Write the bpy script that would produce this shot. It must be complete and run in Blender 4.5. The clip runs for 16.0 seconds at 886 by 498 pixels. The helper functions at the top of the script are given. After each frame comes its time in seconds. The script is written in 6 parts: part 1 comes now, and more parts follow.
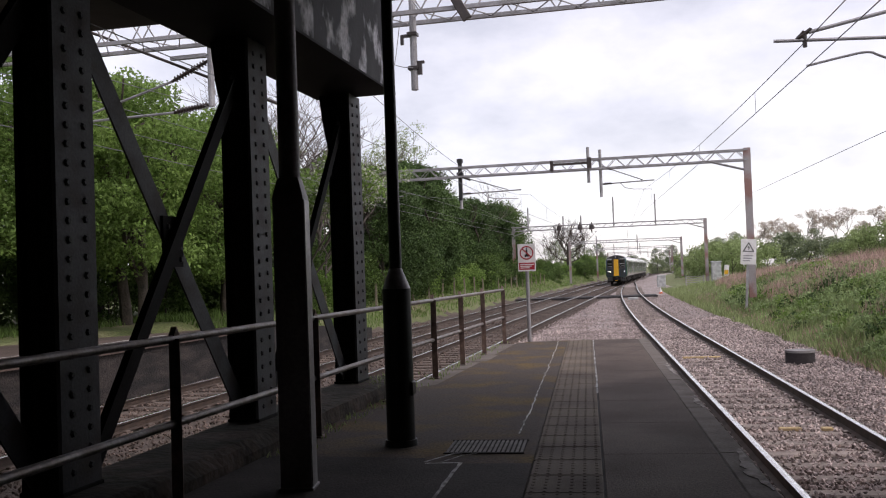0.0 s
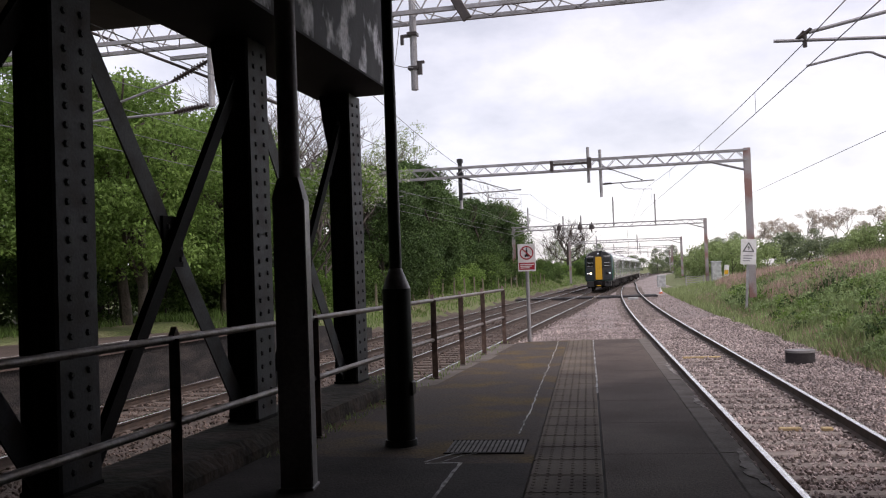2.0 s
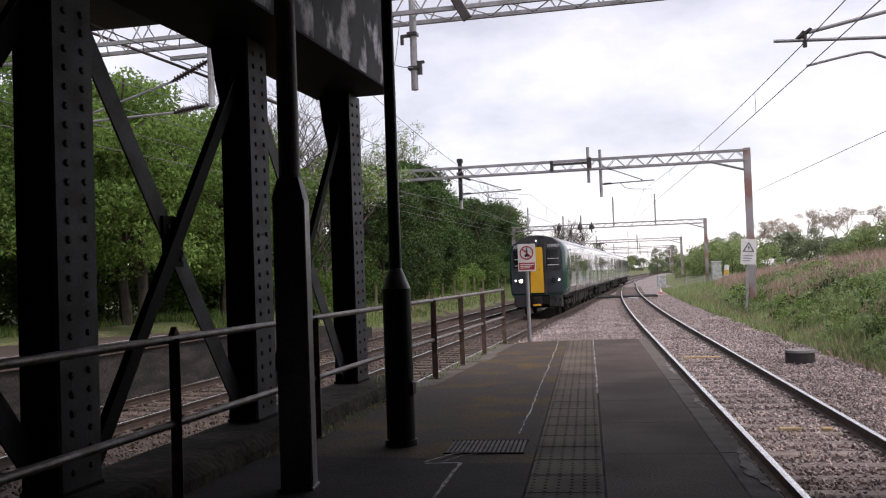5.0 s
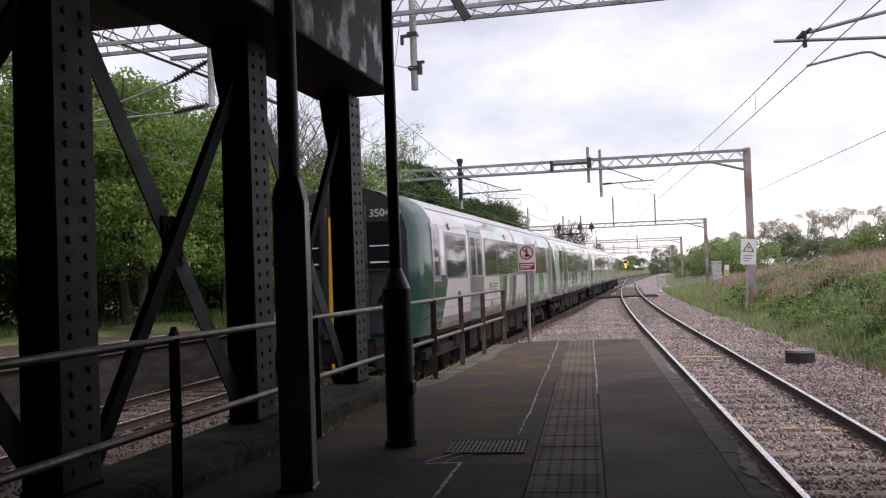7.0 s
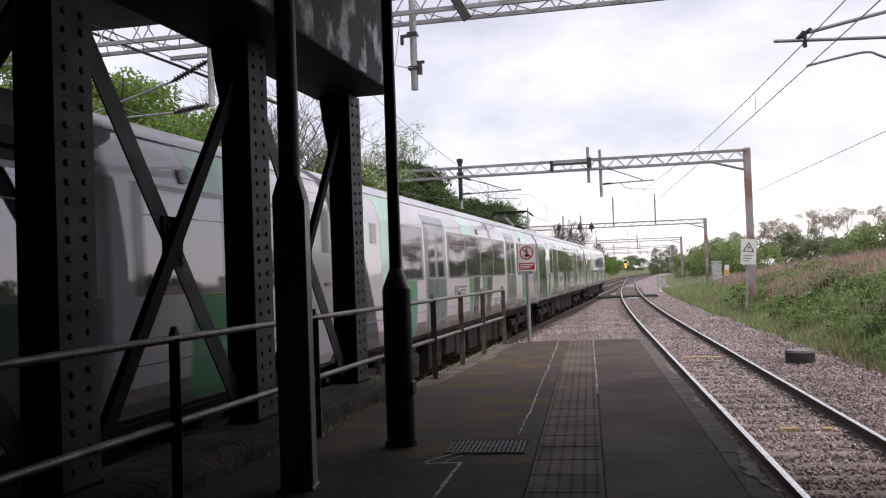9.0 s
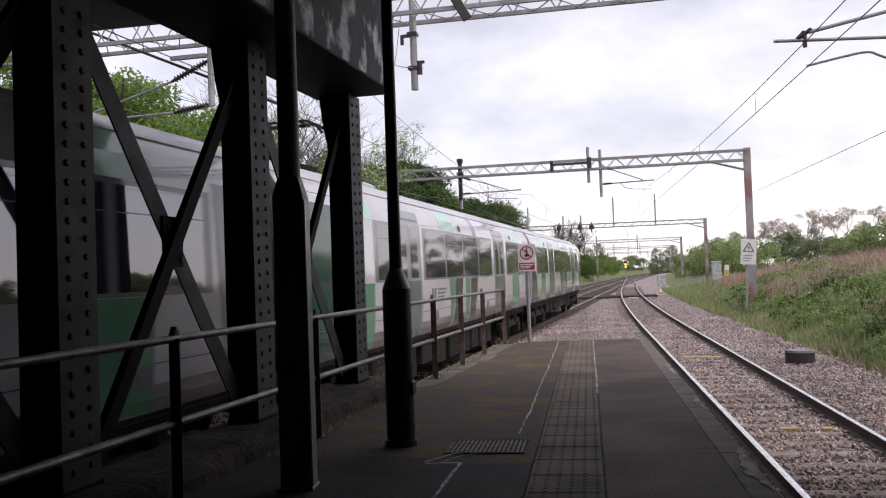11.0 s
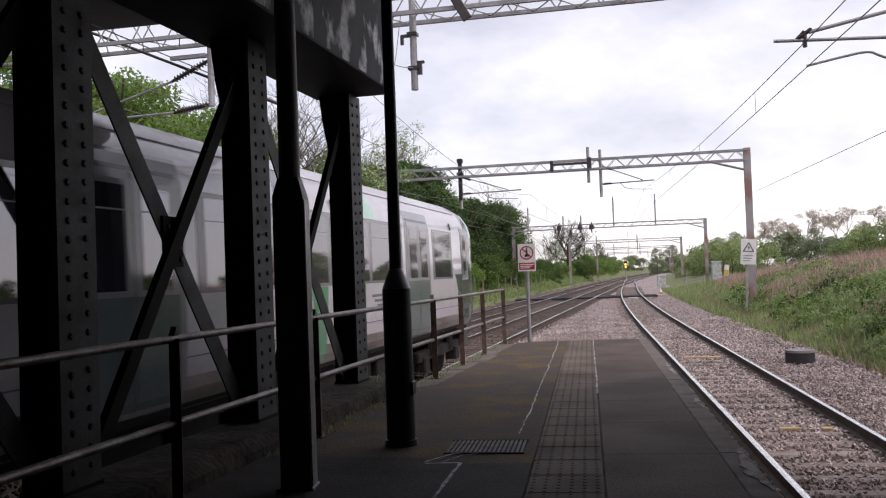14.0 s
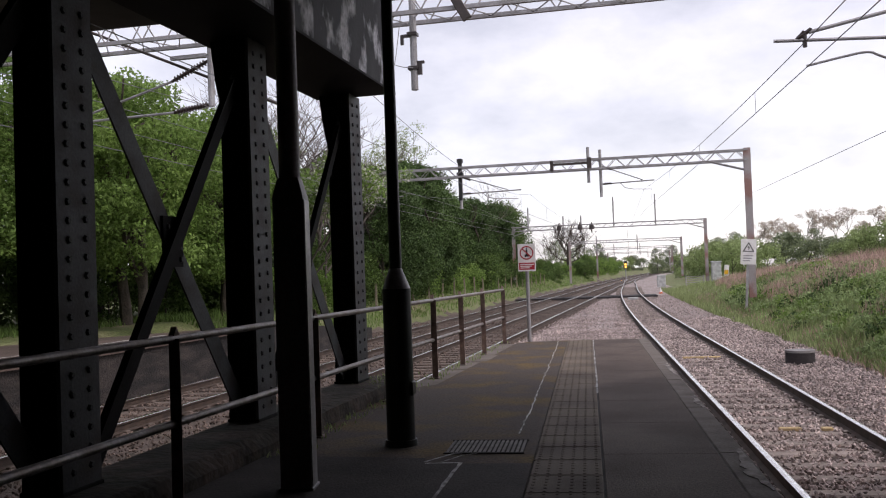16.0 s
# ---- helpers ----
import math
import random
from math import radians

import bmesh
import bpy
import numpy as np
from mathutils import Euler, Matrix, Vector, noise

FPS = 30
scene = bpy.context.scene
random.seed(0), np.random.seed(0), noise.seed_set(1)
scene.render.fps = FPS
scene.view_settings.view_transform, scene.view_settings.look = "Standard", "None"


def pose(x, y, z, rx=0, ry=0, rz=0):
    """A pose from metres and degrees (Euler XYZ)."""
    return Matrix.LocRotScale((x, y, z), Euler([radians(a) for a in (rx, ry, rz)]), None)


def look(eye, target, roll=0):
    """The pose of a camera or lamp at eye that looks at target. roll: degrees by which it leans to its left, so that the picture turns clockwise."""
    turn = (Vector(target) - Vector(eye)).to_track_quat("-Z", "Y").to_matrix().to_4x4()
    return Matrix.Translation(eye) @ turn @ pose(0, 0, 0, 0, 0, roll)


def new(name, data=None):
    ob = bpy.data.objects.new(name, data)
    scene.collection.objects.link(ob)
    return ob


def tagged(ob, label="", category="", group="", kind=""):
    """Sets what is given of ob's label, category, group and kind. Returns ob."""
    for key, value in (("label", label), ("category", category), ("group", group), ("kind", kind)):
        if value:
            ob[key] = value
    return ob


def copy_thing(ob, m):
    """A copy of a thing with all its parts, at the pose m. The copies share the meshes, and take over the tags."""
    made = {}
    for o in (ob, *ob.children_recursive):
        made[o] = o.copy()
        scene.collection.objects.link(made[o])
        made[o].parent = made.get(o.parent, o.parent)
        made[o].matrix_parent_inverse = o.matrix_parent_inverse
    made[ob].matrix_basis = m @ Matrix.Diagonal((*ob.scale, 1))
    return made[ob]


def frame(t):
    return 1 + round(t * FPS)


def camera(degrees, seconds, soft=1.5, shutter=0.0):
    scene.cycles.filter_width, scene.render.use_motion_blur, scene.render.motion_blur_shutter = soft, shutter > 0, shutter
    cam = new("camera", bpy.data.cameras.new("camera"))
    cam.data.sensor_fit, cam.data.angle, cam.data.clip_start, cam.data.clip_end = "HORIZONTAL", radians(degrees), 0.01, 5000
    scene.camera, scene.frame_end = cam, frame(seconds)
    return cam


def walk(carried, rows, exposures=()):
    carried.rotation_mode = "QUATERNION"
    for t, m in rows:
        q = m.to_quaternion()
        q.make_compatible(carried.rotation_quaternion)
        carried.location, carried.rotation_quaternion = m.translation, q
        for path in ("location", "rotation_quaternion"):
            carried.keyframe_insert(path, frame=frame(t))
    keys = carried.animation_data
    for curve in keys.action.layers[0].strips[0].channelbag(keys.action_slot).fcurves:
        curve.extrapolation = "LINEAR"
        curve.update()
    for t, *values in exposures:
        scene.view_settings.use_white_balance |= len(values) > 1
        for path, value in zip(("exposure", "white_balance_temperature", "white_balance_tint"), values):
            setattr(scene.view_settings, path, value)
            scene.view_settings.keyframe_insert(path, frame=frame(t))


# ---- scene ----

# ---- camera: stands still on the platform ----
EYE = (0.0, 0.0, 1.115)
YAW, PITCH, LEAN = 8.95, 1.58, -2.06
cam = camera(51.66, 16.0, soft=1.1, shutter=0.25)


def aim():
    y, p = radians(YAW), radians(PITCH)
    way = (-math.sin(y) * math.cos(p), math.cos(y) * math.cos(p), math.sin(p))
    return look(EYE, [a + b for a, b in zip(EYE, way)], LEAN)


walk(cam, [(0.0, aim()), (16.0, aim())], exposures=[(0.0, 0.0, 6600, 20), (16.0, 0.0, 6600, 20)])

# ---- world, sun, exposure ----
world = bpy.data.worlds.new("world")
scene.world = world
world.use_nodes = True
wn, wl = world.node_tree.nodes, world.node_tree.links
wn.clear()
w_out = wn.new("ShaderNodeOutputWorld")
sky = wn.new("ShaderNodeTexSky")
sky.sky_type, sky.sun_disc = "NISHITA", False
sky.sun_elevation, sky.sun_rotation = radians(48), radians(115)
w_sky = wn.new("ShaderNodeBackground")
w_sky.inputs["Strength"].default_value = 0.05
wl.new(sky.outputs[0], w_sky.inputs["Color"])
w_co = wn.new("ShaderNodeTexCoord")
w_map = wn.new("ShaderNodeMapping")
w_map.inputs["Scale"].default_value = (1.0, 1.0, 2.0)
w_map.inputs["Location"].default_value = (0.35, 0.1, 0.2)
wl.new(w_co.outputs["Generated"], w_map.inputs["Vector"])
w_n = wn.new("ShaderNodeTexNoise")
w_n.inputs["Scale"].default_value, w_n.inputs["Detail"].default_value, w_n.inputs["Roughness"].default_value = 3.4, 8.0, 0.55
wl.new(w_map.outputs[0], w_n.inputs["Vector"])
w_r = wn.new("ShaderNodeValToRGB")
w_r.color_ramp.elements[0].position, w_r.color_ramp.elements[0].color = 0.37, (0.585, 0.598, 0.63, 1)
w_r.color_ramp.elements[1].position, w_r.color_ramp.elements[1].color = 0.60, (0.985, 0.99, 1.0, 1)
w_xyz = wn.new("ShaderNodeSeparateXYZ")
wl.new(w_co.outputs["Generated"], w_xyz.inputs[0])
w_tilt = wn.new("ShaderNodeMath")
w_tilt.operation = "MULTIPLY_ADD"
w_tilt.inputs[1].default_value = 0.22
wl.new(w_xyz.outputs["X"], w_tilt.inputs[0])
wl.new(w_n.outputs["Fac"], w_tilt.inputs[2])
wl.new(w_tilt.outputs[0], w_r.inputs[0])
w_cl = wn.new("ShaderNodeBackground")
w_cl.inputs["Strength"].default_value = 0.92
wl.new(w_r.outputs[0], w_cl.inputs["Color"])
w_add = wn.new("ShaderNodeAddShader")
wl.new(w_sky.outputs[0], w_add.inputs[0])
wl.new(w_cl.outputs[0], w_add.inputs[1])
wl.new(w_add.outputs[0], w_out.inputs["Surface"])

sun = new("sun", bpy.data.lights.new("sun", "SUN"))
sun.data.energy, sun.data.angle, sun.data.color = 1.68, radians(25), (1.0, 0.965, 0.91)
sun.matrix_world = look((30, -14, 36), (0, 0, 0))


# ---- materials ----
def mat(name, col, rough=0.7, metal=0.0, col2=None, scale=3.0, fine=60.0, bump=0.15, vary=0.25, spec=0.5, island=0.0, rand=0.0, low=0.35, high=0.65, dist=0.01, stretch=(1, 1, 1), place=False):
    """Principled surface: large stains from col to col2, fine grain in value and relief."""
    m = bpy.data.materials.new(name)
    m.use_nodes = True
    n, l = m.node_tree.nodes, m.node_tree.links
    b = n["Principled BSDF"]
    b.inputs["Metallic"].default_value = metal
    b.inputs["Specular IOR Level"].default_value = spec
    at = n.new("ShaderNodeNewGeometry").outputs["Position"] if place else n.new("ShaderNodeTexCoord").outputs["Object"]
    big = n.new("ShaderNodeTexNoise")
    big.inputs["Scale"].default_value, big.inputs["Detail"].default_value = scale, 6.0
    mp = n.new("ShaderNodeMapping")
    mp.inputs["Scale"].default_value = stretch
    l.new(at, mp.inputs["Vector"])
    l.new(mp.outputs[0], big.inputs["Vector"])
    ramp = n.new("ShaderNodeMapRange")
    ramp.inputs["From Min"].default_value, ramp.inputs["From Max"].default_value = low, high
    l.new(big.outputs["Fac"], ramp.inputs["Value"])
    mix = n.new("ShaderNodeMix")
    mix.data_type = "RGBA"
    c2 = col2 or tuple(c * 0.6 for c in col)
    mix.inputs["A"].default_value, mix.inputs["B"].default_value = (*col, 1), (*c2, 1)
    l.new(ramp.outputs[0], mix.inputs["Factor"])
    small = n.new("ShaderNodeTexNoise")
    small.inputs["Scale"].default_value, small.inputs["Detail"].default_value = fine, 4.0
    l.new(at, small.inputs["Vector"])
    hsv = n.new("ShaderNodeHueSaturation")
    val = n.new("ShaderNodeMapRange")
    val.inputs["From Min"].default_value, val.inputs["From Max"].default_value = 0.25, 0.75
    val.inputs["To Min"].default_value, val.inputs["To Max"].default_value = 1 - vary, 1 + vary
    l.new(small.outputs["Fac"], val.inputs["Value"])
    last = val.outputs[0]
    if island or rand:
        src = n.new("ShaderNodeNewGeometry").outputs["Random Per Island"] if island else n.new("ShaderNodeObjectInfo").outputs["Random"]
        mr = n.new("ShaderNodeMapRange")
        k = island or rand
        mr.inputs["To Min"].default_value, mr.inputs["To Max"].default_value = 1 - k, 1 + k
        l.new(src, mr.inputs["Value"])
        mul = n.new("ShaderNodeMath")
        mul.operation = "MULTIPLY"
        l.new(last, mul.inputs[0])
        l.new(mr.outputs[0], mul.inputs[1])
        last = mul.outputs[0]
    l.new(last, hsv.inputs["Value"])
    l.new(mix.outputs["Result"], hsv.inputs["Color"])
    l.new(hsv.outputs[0], b.inputs["Base Color"])
    rr = n.new("ShaderNodeMapRange")
    rr.inputs["To Min"].default_value, rr.inputs["To Max"].default_value = max(0.02, rough - 0.12), min(1.0, rough + 0.12)
    l.new(big.outputs["Fac"], rr.inputs["Value"])
    l.new(rr.outputs[0], b.inputs["Roughness"])
    if bump:
        bp = n.new("ShaderNodeBump")
        bp.inputs["Strength"].default_value, bp.inputs["Distance"].default_value = bump, dist
        l.new(small.outputs["Fac"], bp.inputs["Height"])
        l.new(bp.outputs[0], b.inputs["Normal"])
    return m


def leafy(name, col, col2, sheer=0.3):
    m = mat(name, col, 0.6, col2=col2, scale=0.35, fine=3.0, bump=0, vary=0.2, island=0.35, spec=0.25, place=True)
    n, l = m.node_tree.nodes, m.node_tree.links
    b = n["Principled BSDF"]
    tr = n.new("ShaderNodeBsdfTranslucent")
    src = b.inputs["Base Color"].links[0].from_socket
    l.new(src, tr.inputs["Color"])
    ms = n.new("ShaderNodeMixShader")
    ms.inputs["Fac"].default_value = sheer
    l.new(b.outputs[0], ms.inputs[1])
    l.new(tr.outputs[0], ms.inputs[2])
    l.new(ms.outputs[0], n["Material Output"].inputs["Surface"])
    return m


def mirror_glass(name, col, share):
    """Coated window glass: dark behind, with a fixed mirror share on top of its own gloss."""
    m = mat(name, col, -0.08, bump=0, vary=0.1, scale=1.2, spec=0.8)
    n, l = m.node_tree.nodes, m.node_tree.links
    g = n.new("ShaderNodeBsdfGlossy")
    g.inputs["Color"].default_value, g.inputs["Roughness"].default_value = (0.93, 0.9, 1.0, 1), 0.03
    ms = n.new("ShaderNodeMixShader")
    ms.inputs["Fac"].default_value = share
    l.new(n["Principled BSDF"].outputs[0], ms.inputs[1])
    l.new(g.outputs[0], ms.inputs[2])
    l.new(ms.outputs[0], n["Material Output"].inputs["Surface"])
    return m


def glow(name, col, strength):
    m = bpy.data.materials.new(name)
    m.use_nodes = True
    b = m.node_tree.nodes["Principled BSDF"]
    b.inputs["Base Color"].default_value = (*col, 1)
    b.inputs["Emission Color"].default_value = (*col, 1)
    b.inputs["Emission Strength"].default_value = strength
    return m


M = {}
M["asphalt"] = mat("asphalt", (0.099, 0.070, 0.055), 0.85, col2=(0.058, 0.040, 0.031), scale=0.9, fine=70, bump=0.5, vary=0.5, place=True, low=0.4, high=0.62)
M["asphalt_old"] = mat("asphalt_old", (0.060, 0.044, 0.034), 0.9, col2=(0.125, 0.078, 0.022), scale=1.7, fine=48, bump=0.6, vary=0.6, low=0.47, high=0.68, place=True)
M["asphalt_dark"] = mat("asphalt_dark", (0.036, 0.026, 0.0225), 0.9, col2=(0.021, 0.016, 0.0145), scale=2.2, fine=60, bump=0.5, vary=0.5)
M["slab"] = mat("slab", (0.15, 0.14, 0.13), 0.85, col2=(0.10, 0.095, 0.085), scale=2.2, fine=90, bump=0.25, rand=0.12)
M["tactile"] = mat("tactile", (0.146, 0.112, 0.082), 0.85, col2=(0.086, 0.066, 0.049), scale=1.6, fine=90, bump=0.25, rand=0.08, place=True)
M["coping"] = mat("coping", (0.165, 0.140, 0.120), 0.85, col2=(0.098, 0.079, 0.067), scale=4.0, fine=50, bump=0.4, place=True, low=0.32, high=0.72)
M["worn_stone"] = mat("worn_stone", (0.33, 0.30, 0.275), 0.9, col2=(0.13, 0.11, 0.097), scale=9, fine=50, bump=0.4, low=0.42, high=0.6)
M["mossy"] = mat("mossy", (0.058, 0.040, 0.029), 0.95, col2=(0.020, 0.016, 0.008), scale=3.5, fine=18, bump=0.7, vary=0.5, dist=0.02, low=0.38, high=0.58)
M["soot_brick"] = mat("soot_brick", (0.012, 0.010, 0.009), 0.95, col2=(0.05, 0.039, 0.034), scale=2.3, fine=26, bump=0.7, vary=0.6, low=0.42, high=0.7, stretch=(1, 0.5, 2.2), dist=0.03)
M["dirty_stone"] = mat("dirty_stone", (0.165, 0.122, 0.10), 0.95, col2=(0.10, 0.074, 0.062), scale=0.7, fine=40, bump=0.2, island=0.5)
M["dirty_ballast"] = mat("dirty_ballast", (0.125, 0.092, 0.075), 0.95, col2=(0.08, 0.06, 0.05), scale=1.2, fine=24, bump=1.0, vary=0.5, dist=0.05)
M["brick"] = mat("brick", (0.11, 0.075, 0.06), 0.9, col2=(0.06, 0.05, 0.045), scale=1.5, fine=50, bump=0.3, rand=0.2)
M["joint"] = mat("joint", (0.06, 0.055, 0.05), 0.95, fine=90)
M["white_line"] = mat("white_line", (0.46, 0.45, 0.43), 0.8, col2=(0.14, 0.13, 0.12), scale=9, fine=60, bump=0.1, low=0.42, high=0.58)
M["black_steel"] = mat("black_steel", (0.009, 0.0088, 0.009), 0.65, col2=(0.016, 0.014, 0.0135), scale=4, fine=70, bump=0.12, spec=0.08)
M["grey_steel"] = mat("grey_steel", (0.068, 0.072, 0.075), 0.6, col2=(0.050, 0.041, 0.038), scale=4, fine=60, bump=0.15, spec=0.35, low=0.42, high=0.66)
M["rivet"] = mat("rivet", (0.02, 0.02, 0.022), 0.55, fine=60, bump=0.05)
M["flaking"] = mat("flaking", (0.018, 0.015, 0.015), 0.6, col2=(0.80, 0.79, 0.82), scale=2.6, fine=26, bump=0.3, low=0.515, high=0.60, vary=0.35, stretch=(1, 1.25, 0.85), spec=0.15)
M["deck"] = mat("deck", (0.05, 0.045, 0.042), 0.8, scale=1.0, fine=40)
M["rail_steel"] = mat("rail_steel", (0.062, 0.038, 0.026), 0.8, col2=(0.036, 0.024, 0.018), scale=5, fine=60)
M["rail_head"] = mat("rail_head", (0.80, 0.79, 0.78), 0.24, metal=0.95, col2=(0.62, 0.60, 0.58), scale=8, fine=40, bump=0.03)
M["sleeper"] = mat("sleeper", (0.29, 0.24, 0.21), 0.9, col2=(0.19, 0.155, 0.135), scale=3, fine=60, bump=0.3, rand=0.2, place=True)
M["sleeper_dirty"] = mat("sleeper_dirty", (0.14, 0.106, 0.087), 0.9, col2=(0.085, 0.064, 0.053), scale=3, fine=60, bump=0.3, rand=0.2, place=True)
M["ballast"] = mat("ballast", (0.38, 0.32, 0.305), 0.9, col2=(0.24, 0.198, 0.185), scale=1.2, fine=24, bump=1.0, vary=0.5, dist=0.05)
M["stone"] = mat("stone", (0.48, 0.397, 0.374), 0.9, col2=(0.31, 0.255, 0.238), scale=0.7, fine=40, bump=0.2, island=0.6)
M["railing"] = mat("railing", (0.24, 0.225, 0.215), 0.45, metal=0.5, col2=(0.17, 0.135, 0.115), scale=7, fine=50, bump=0.2)
M["post_rust"] = mat("post_rust", (0.27, 0.185, 0.15), 0.65, metal=0.1, col2=(0.07, 0.05, 0.045), scale=6, fine=60, bump=0.25)
M["lamp_black"] = mat("lamp_black", (0.012, 0.014, 0.014), 0.4, col2=(0.02, 0.024, 0.022), scale=4, fine=50, bump=0.05, spec=0.4)
# Grey for faces the sky lights: the lamp collar and the square post's side.
M["lit_grey"] = mat("lit_grey", (0.42, 0.41, 0.41), 0.4, scale=5, fine=50, bump=0.05)
M["post_dark"] = mat("post_dark", (0.34, 0.30, 0.295), 0.5, col2=(0.19, 0.165, 0.16), scale=5, fine=50, bump=0.15, stretch=(1, 1, 0.3))
M["galv"] = mat("galv", (0.40, 0.39, 0.40), 0.6, metal=0.3, col2=(0.27, 0.26, 0.26), scale=3, fine=40, bump=0.05)
M["galv_rust"] = mat("galv_rust", (0.36, 0.33, 0.33), 0.65, metal=0.2, col2=(0.30, 0.17, 0.15), scale=0.8, fine=30, bump=0.05, low=0.48, high=0.62)
M["wire"] = mat("wire", (0.22, 0.22, 0.23), 0.6, metal=0.5, bump=0)
M["insulator"] = mat("insulator", (0.05, 0.035, 0.03), 0.35, fine=30, bump=0)
M["grass"] = mat("grass", (0.13, 0.155, 0.055), 0.95, col2=(0.23, 0.175, 0.12), scale=0.5, fine=9, bump=0.6, vary=0.4, dist=0.08, low=0.5, high=0.78)
M["blade"] = leafy("blade", (0.31, 0.38, 0.17), (0.25, 0.30, 0.13), 0.45)
M["verge_blade"] = leafy("verge_blade", (0.18, 0.28, 0.075), (0.14, 0.21, 0.06), 0.45)
M["dry_blade"] = leafy("dry_blade", (0.52, 0.36, 0.31), (0.40, 0.28, 0.23), 0.4)
M["bank_leaf"] = leafy("bank_leaf", (0.34, 0.44, 0.20), (0.25, 0.33, 0.145), 0.45)
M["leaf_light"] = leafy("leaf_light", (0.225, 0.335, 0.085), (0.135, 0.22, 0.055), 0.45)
M["leaf_mid"] = leafy("leaf_mid", (0.11, 0.17, 0.045), (0.075, 0.125, 0.035), 0.35)
# Distance haze is mixed into these two leaf colours; the birch shares the paler.
M["leaf_haze"] = leafy("leaf_haze", (0.235, 0.275, 0.165), (0.16, 0.195, 0.115), 0.4)
M["leaf_pale_haze"] = leafy("leaf_pale_haze", (0.33, 0.41, 0.18), (0.24, 0.31, 0.13), 0.4)
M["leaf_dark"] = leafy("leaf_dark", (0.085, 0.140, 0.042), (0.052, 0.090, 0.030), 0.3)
M["blossom"] = leafy("blossom", (0.55, 0.54, 0.48), (0.35, 0.38, 0.28))
M["bud"] = leafy("bud", (0.50, 0.42, 0.36), (0.38, 0.33, 0.25))
M["bark"] = mat("bark", (0.085, 0.067, 0.053), 0.95, col2=(0.05, 0.042, 0.033), scale=2, fine=14, bump=0.8, dist=0.03)
M["twig"] = mat("twig", (0.15, 0.125, 0.11), 0.95, col2=(0.10, 0.085, 0.075), scale=2, fine=14, bump=0)
M["stake"] = mat("stake", (0.30, 0.26, 0.19), 0.9, col2=(0.2, 0.17, 0.12), scale=3, fine=30)
M["board_white"] = mat("board_white", (0.78, 0.77, 0.76), 0.5, col2=(0.66, 0.64, 0.62), scale=6, fine=30, bump=0.02, vary=0.08)
M["red"] = mat("red", (0.42, 0.025, 0.035), 0.5, col2=(0.36, 0.03, 0.04), scale=6, fine=30, bump=0.02, vary=0.08)
M["sign_black"] = mat("sign_black", (0.015, 0.015, 0.016), 0.5, bump=0)
M["timber"] = mat("timber", (0.05, 0.045, 0.045), 0.85, col2=(0.03, 0.028, 0.03), scale=3, fine=30, rand=0.2)
M["yellow_wood"] = mat("yellow_wood", (0.55, 0.40, 0.20), 0.8, col2=(0.40, 0.30, 0.17), scale=6, fine=30)
M["manhole"] = mat("manhole", (0.05, 0.043, 0.045), 0.85, scale=3, fine=40)
M["drain_iron"] = mat("drain_iron", (0.17, 0.15, 0.14), 0.7, col2=(0.09, 0.08, 0.075), scale=9, fine=50, bump=0.2)
M["manhole_lid"] = mat("manhole_lid", (0.23, 0.22, 0.22), 0.8, col2=(0.16, 0.15, 0.14), scale=3, fine=40)
M["cabinet"] = mat("cabinet", (0.55, 0.56, 0.55), 0.6, scale=3, fine=30, bump=0.02, vary=0.1)
M["orange"] = mat("orange", (0.8, 0.16, 0.03), 0.6, bump=0, vary=0.05)
# train
M["t_white"] = mat("t_white", (0.55, 0.53, 0.558), -0.06, col2=(0.485, 0.465, 0.488), scale=0.8, fine=14, bump=0.006, vary=0.05, spec=0.9)
M["t_green"] = mat("t_green", (0.12, 0.285, 0.175), 0.02, col2=(0.10, 0.24, 0.148), scale=1, fine=14, bump=0.01, vary=0.06)
M["t_pale"] = mat("t_pale", (0.40, 0.62, 0.49), 0.02, col2=(0.36, 0.56, 0.44), scale=1, fine=14, bump=0.01, vary=0.06)
M["t_dark"] = mat("t_dark", (0.020, 0.058, 0.049), 0.05, col2=(0.016, 0.047, 0.040), scale=1, fine=14, bump=0.01, vary=0.1)
M["t_grey"] = mat("t_grey", (0.135, 0.165, 0.165), 0.05, col2=(0.11, 0.135, 0.135), scale=1, fine=14, bump=0.01, vary=0.08, spec=0.5)
M["t_roof"] = mat("t_roof", (0.50, 0.49, 0.51), 0.22, col2=(0.37, 0.36, 0.37), scale=1, fine=14, bump=0.03, vary=0.15, stretch=(1, 0.35, 1))
M["t_slate"] = mat("t_slate", (0.052, 0.062, 0.070), 0.08, col2=(0.040, 0.048, 0.055), scale=1, fine=14, bump=0.01, vary=0.08, spec=0.5)
M["t_front"] = mat("t_front", (0.024, 0.023, 0.024), 0.3, col2=(0.042, 0.040, 0.041), scale=2, fine=20, bump=0.02)
M["t_yellow"] = mat("t_yellow", (0.72, 0.40, 0.015), 0.4, col2=(0.64, 0.35, 0.02), scale=2, fine=20, bump=0.02, vary=0.08)
M["t_glass"] = mat("t_glass", (0.012, 0.014, 0.016), 0.06, bump=0, vary=0.05, spec=0.9)
M["t_pane"] = mirror_glass("t_pane", (0.042, 0.037, 0.049), 0.13)
M["t_surround"] = mat("t_surround", (0.21, 0.205, 0.225), 0.03, col2=(0.18, 0.175, 0.192), scale=1, fine=14, bump=0.01, vary=0.06)
M["t_door"] = mat("t_door", (0.27, 0.27, 0.29), 0.04, col2=(0.235, 0.235, 0.25), scale=1, fine=14, bump=0.01, vary=0.06)
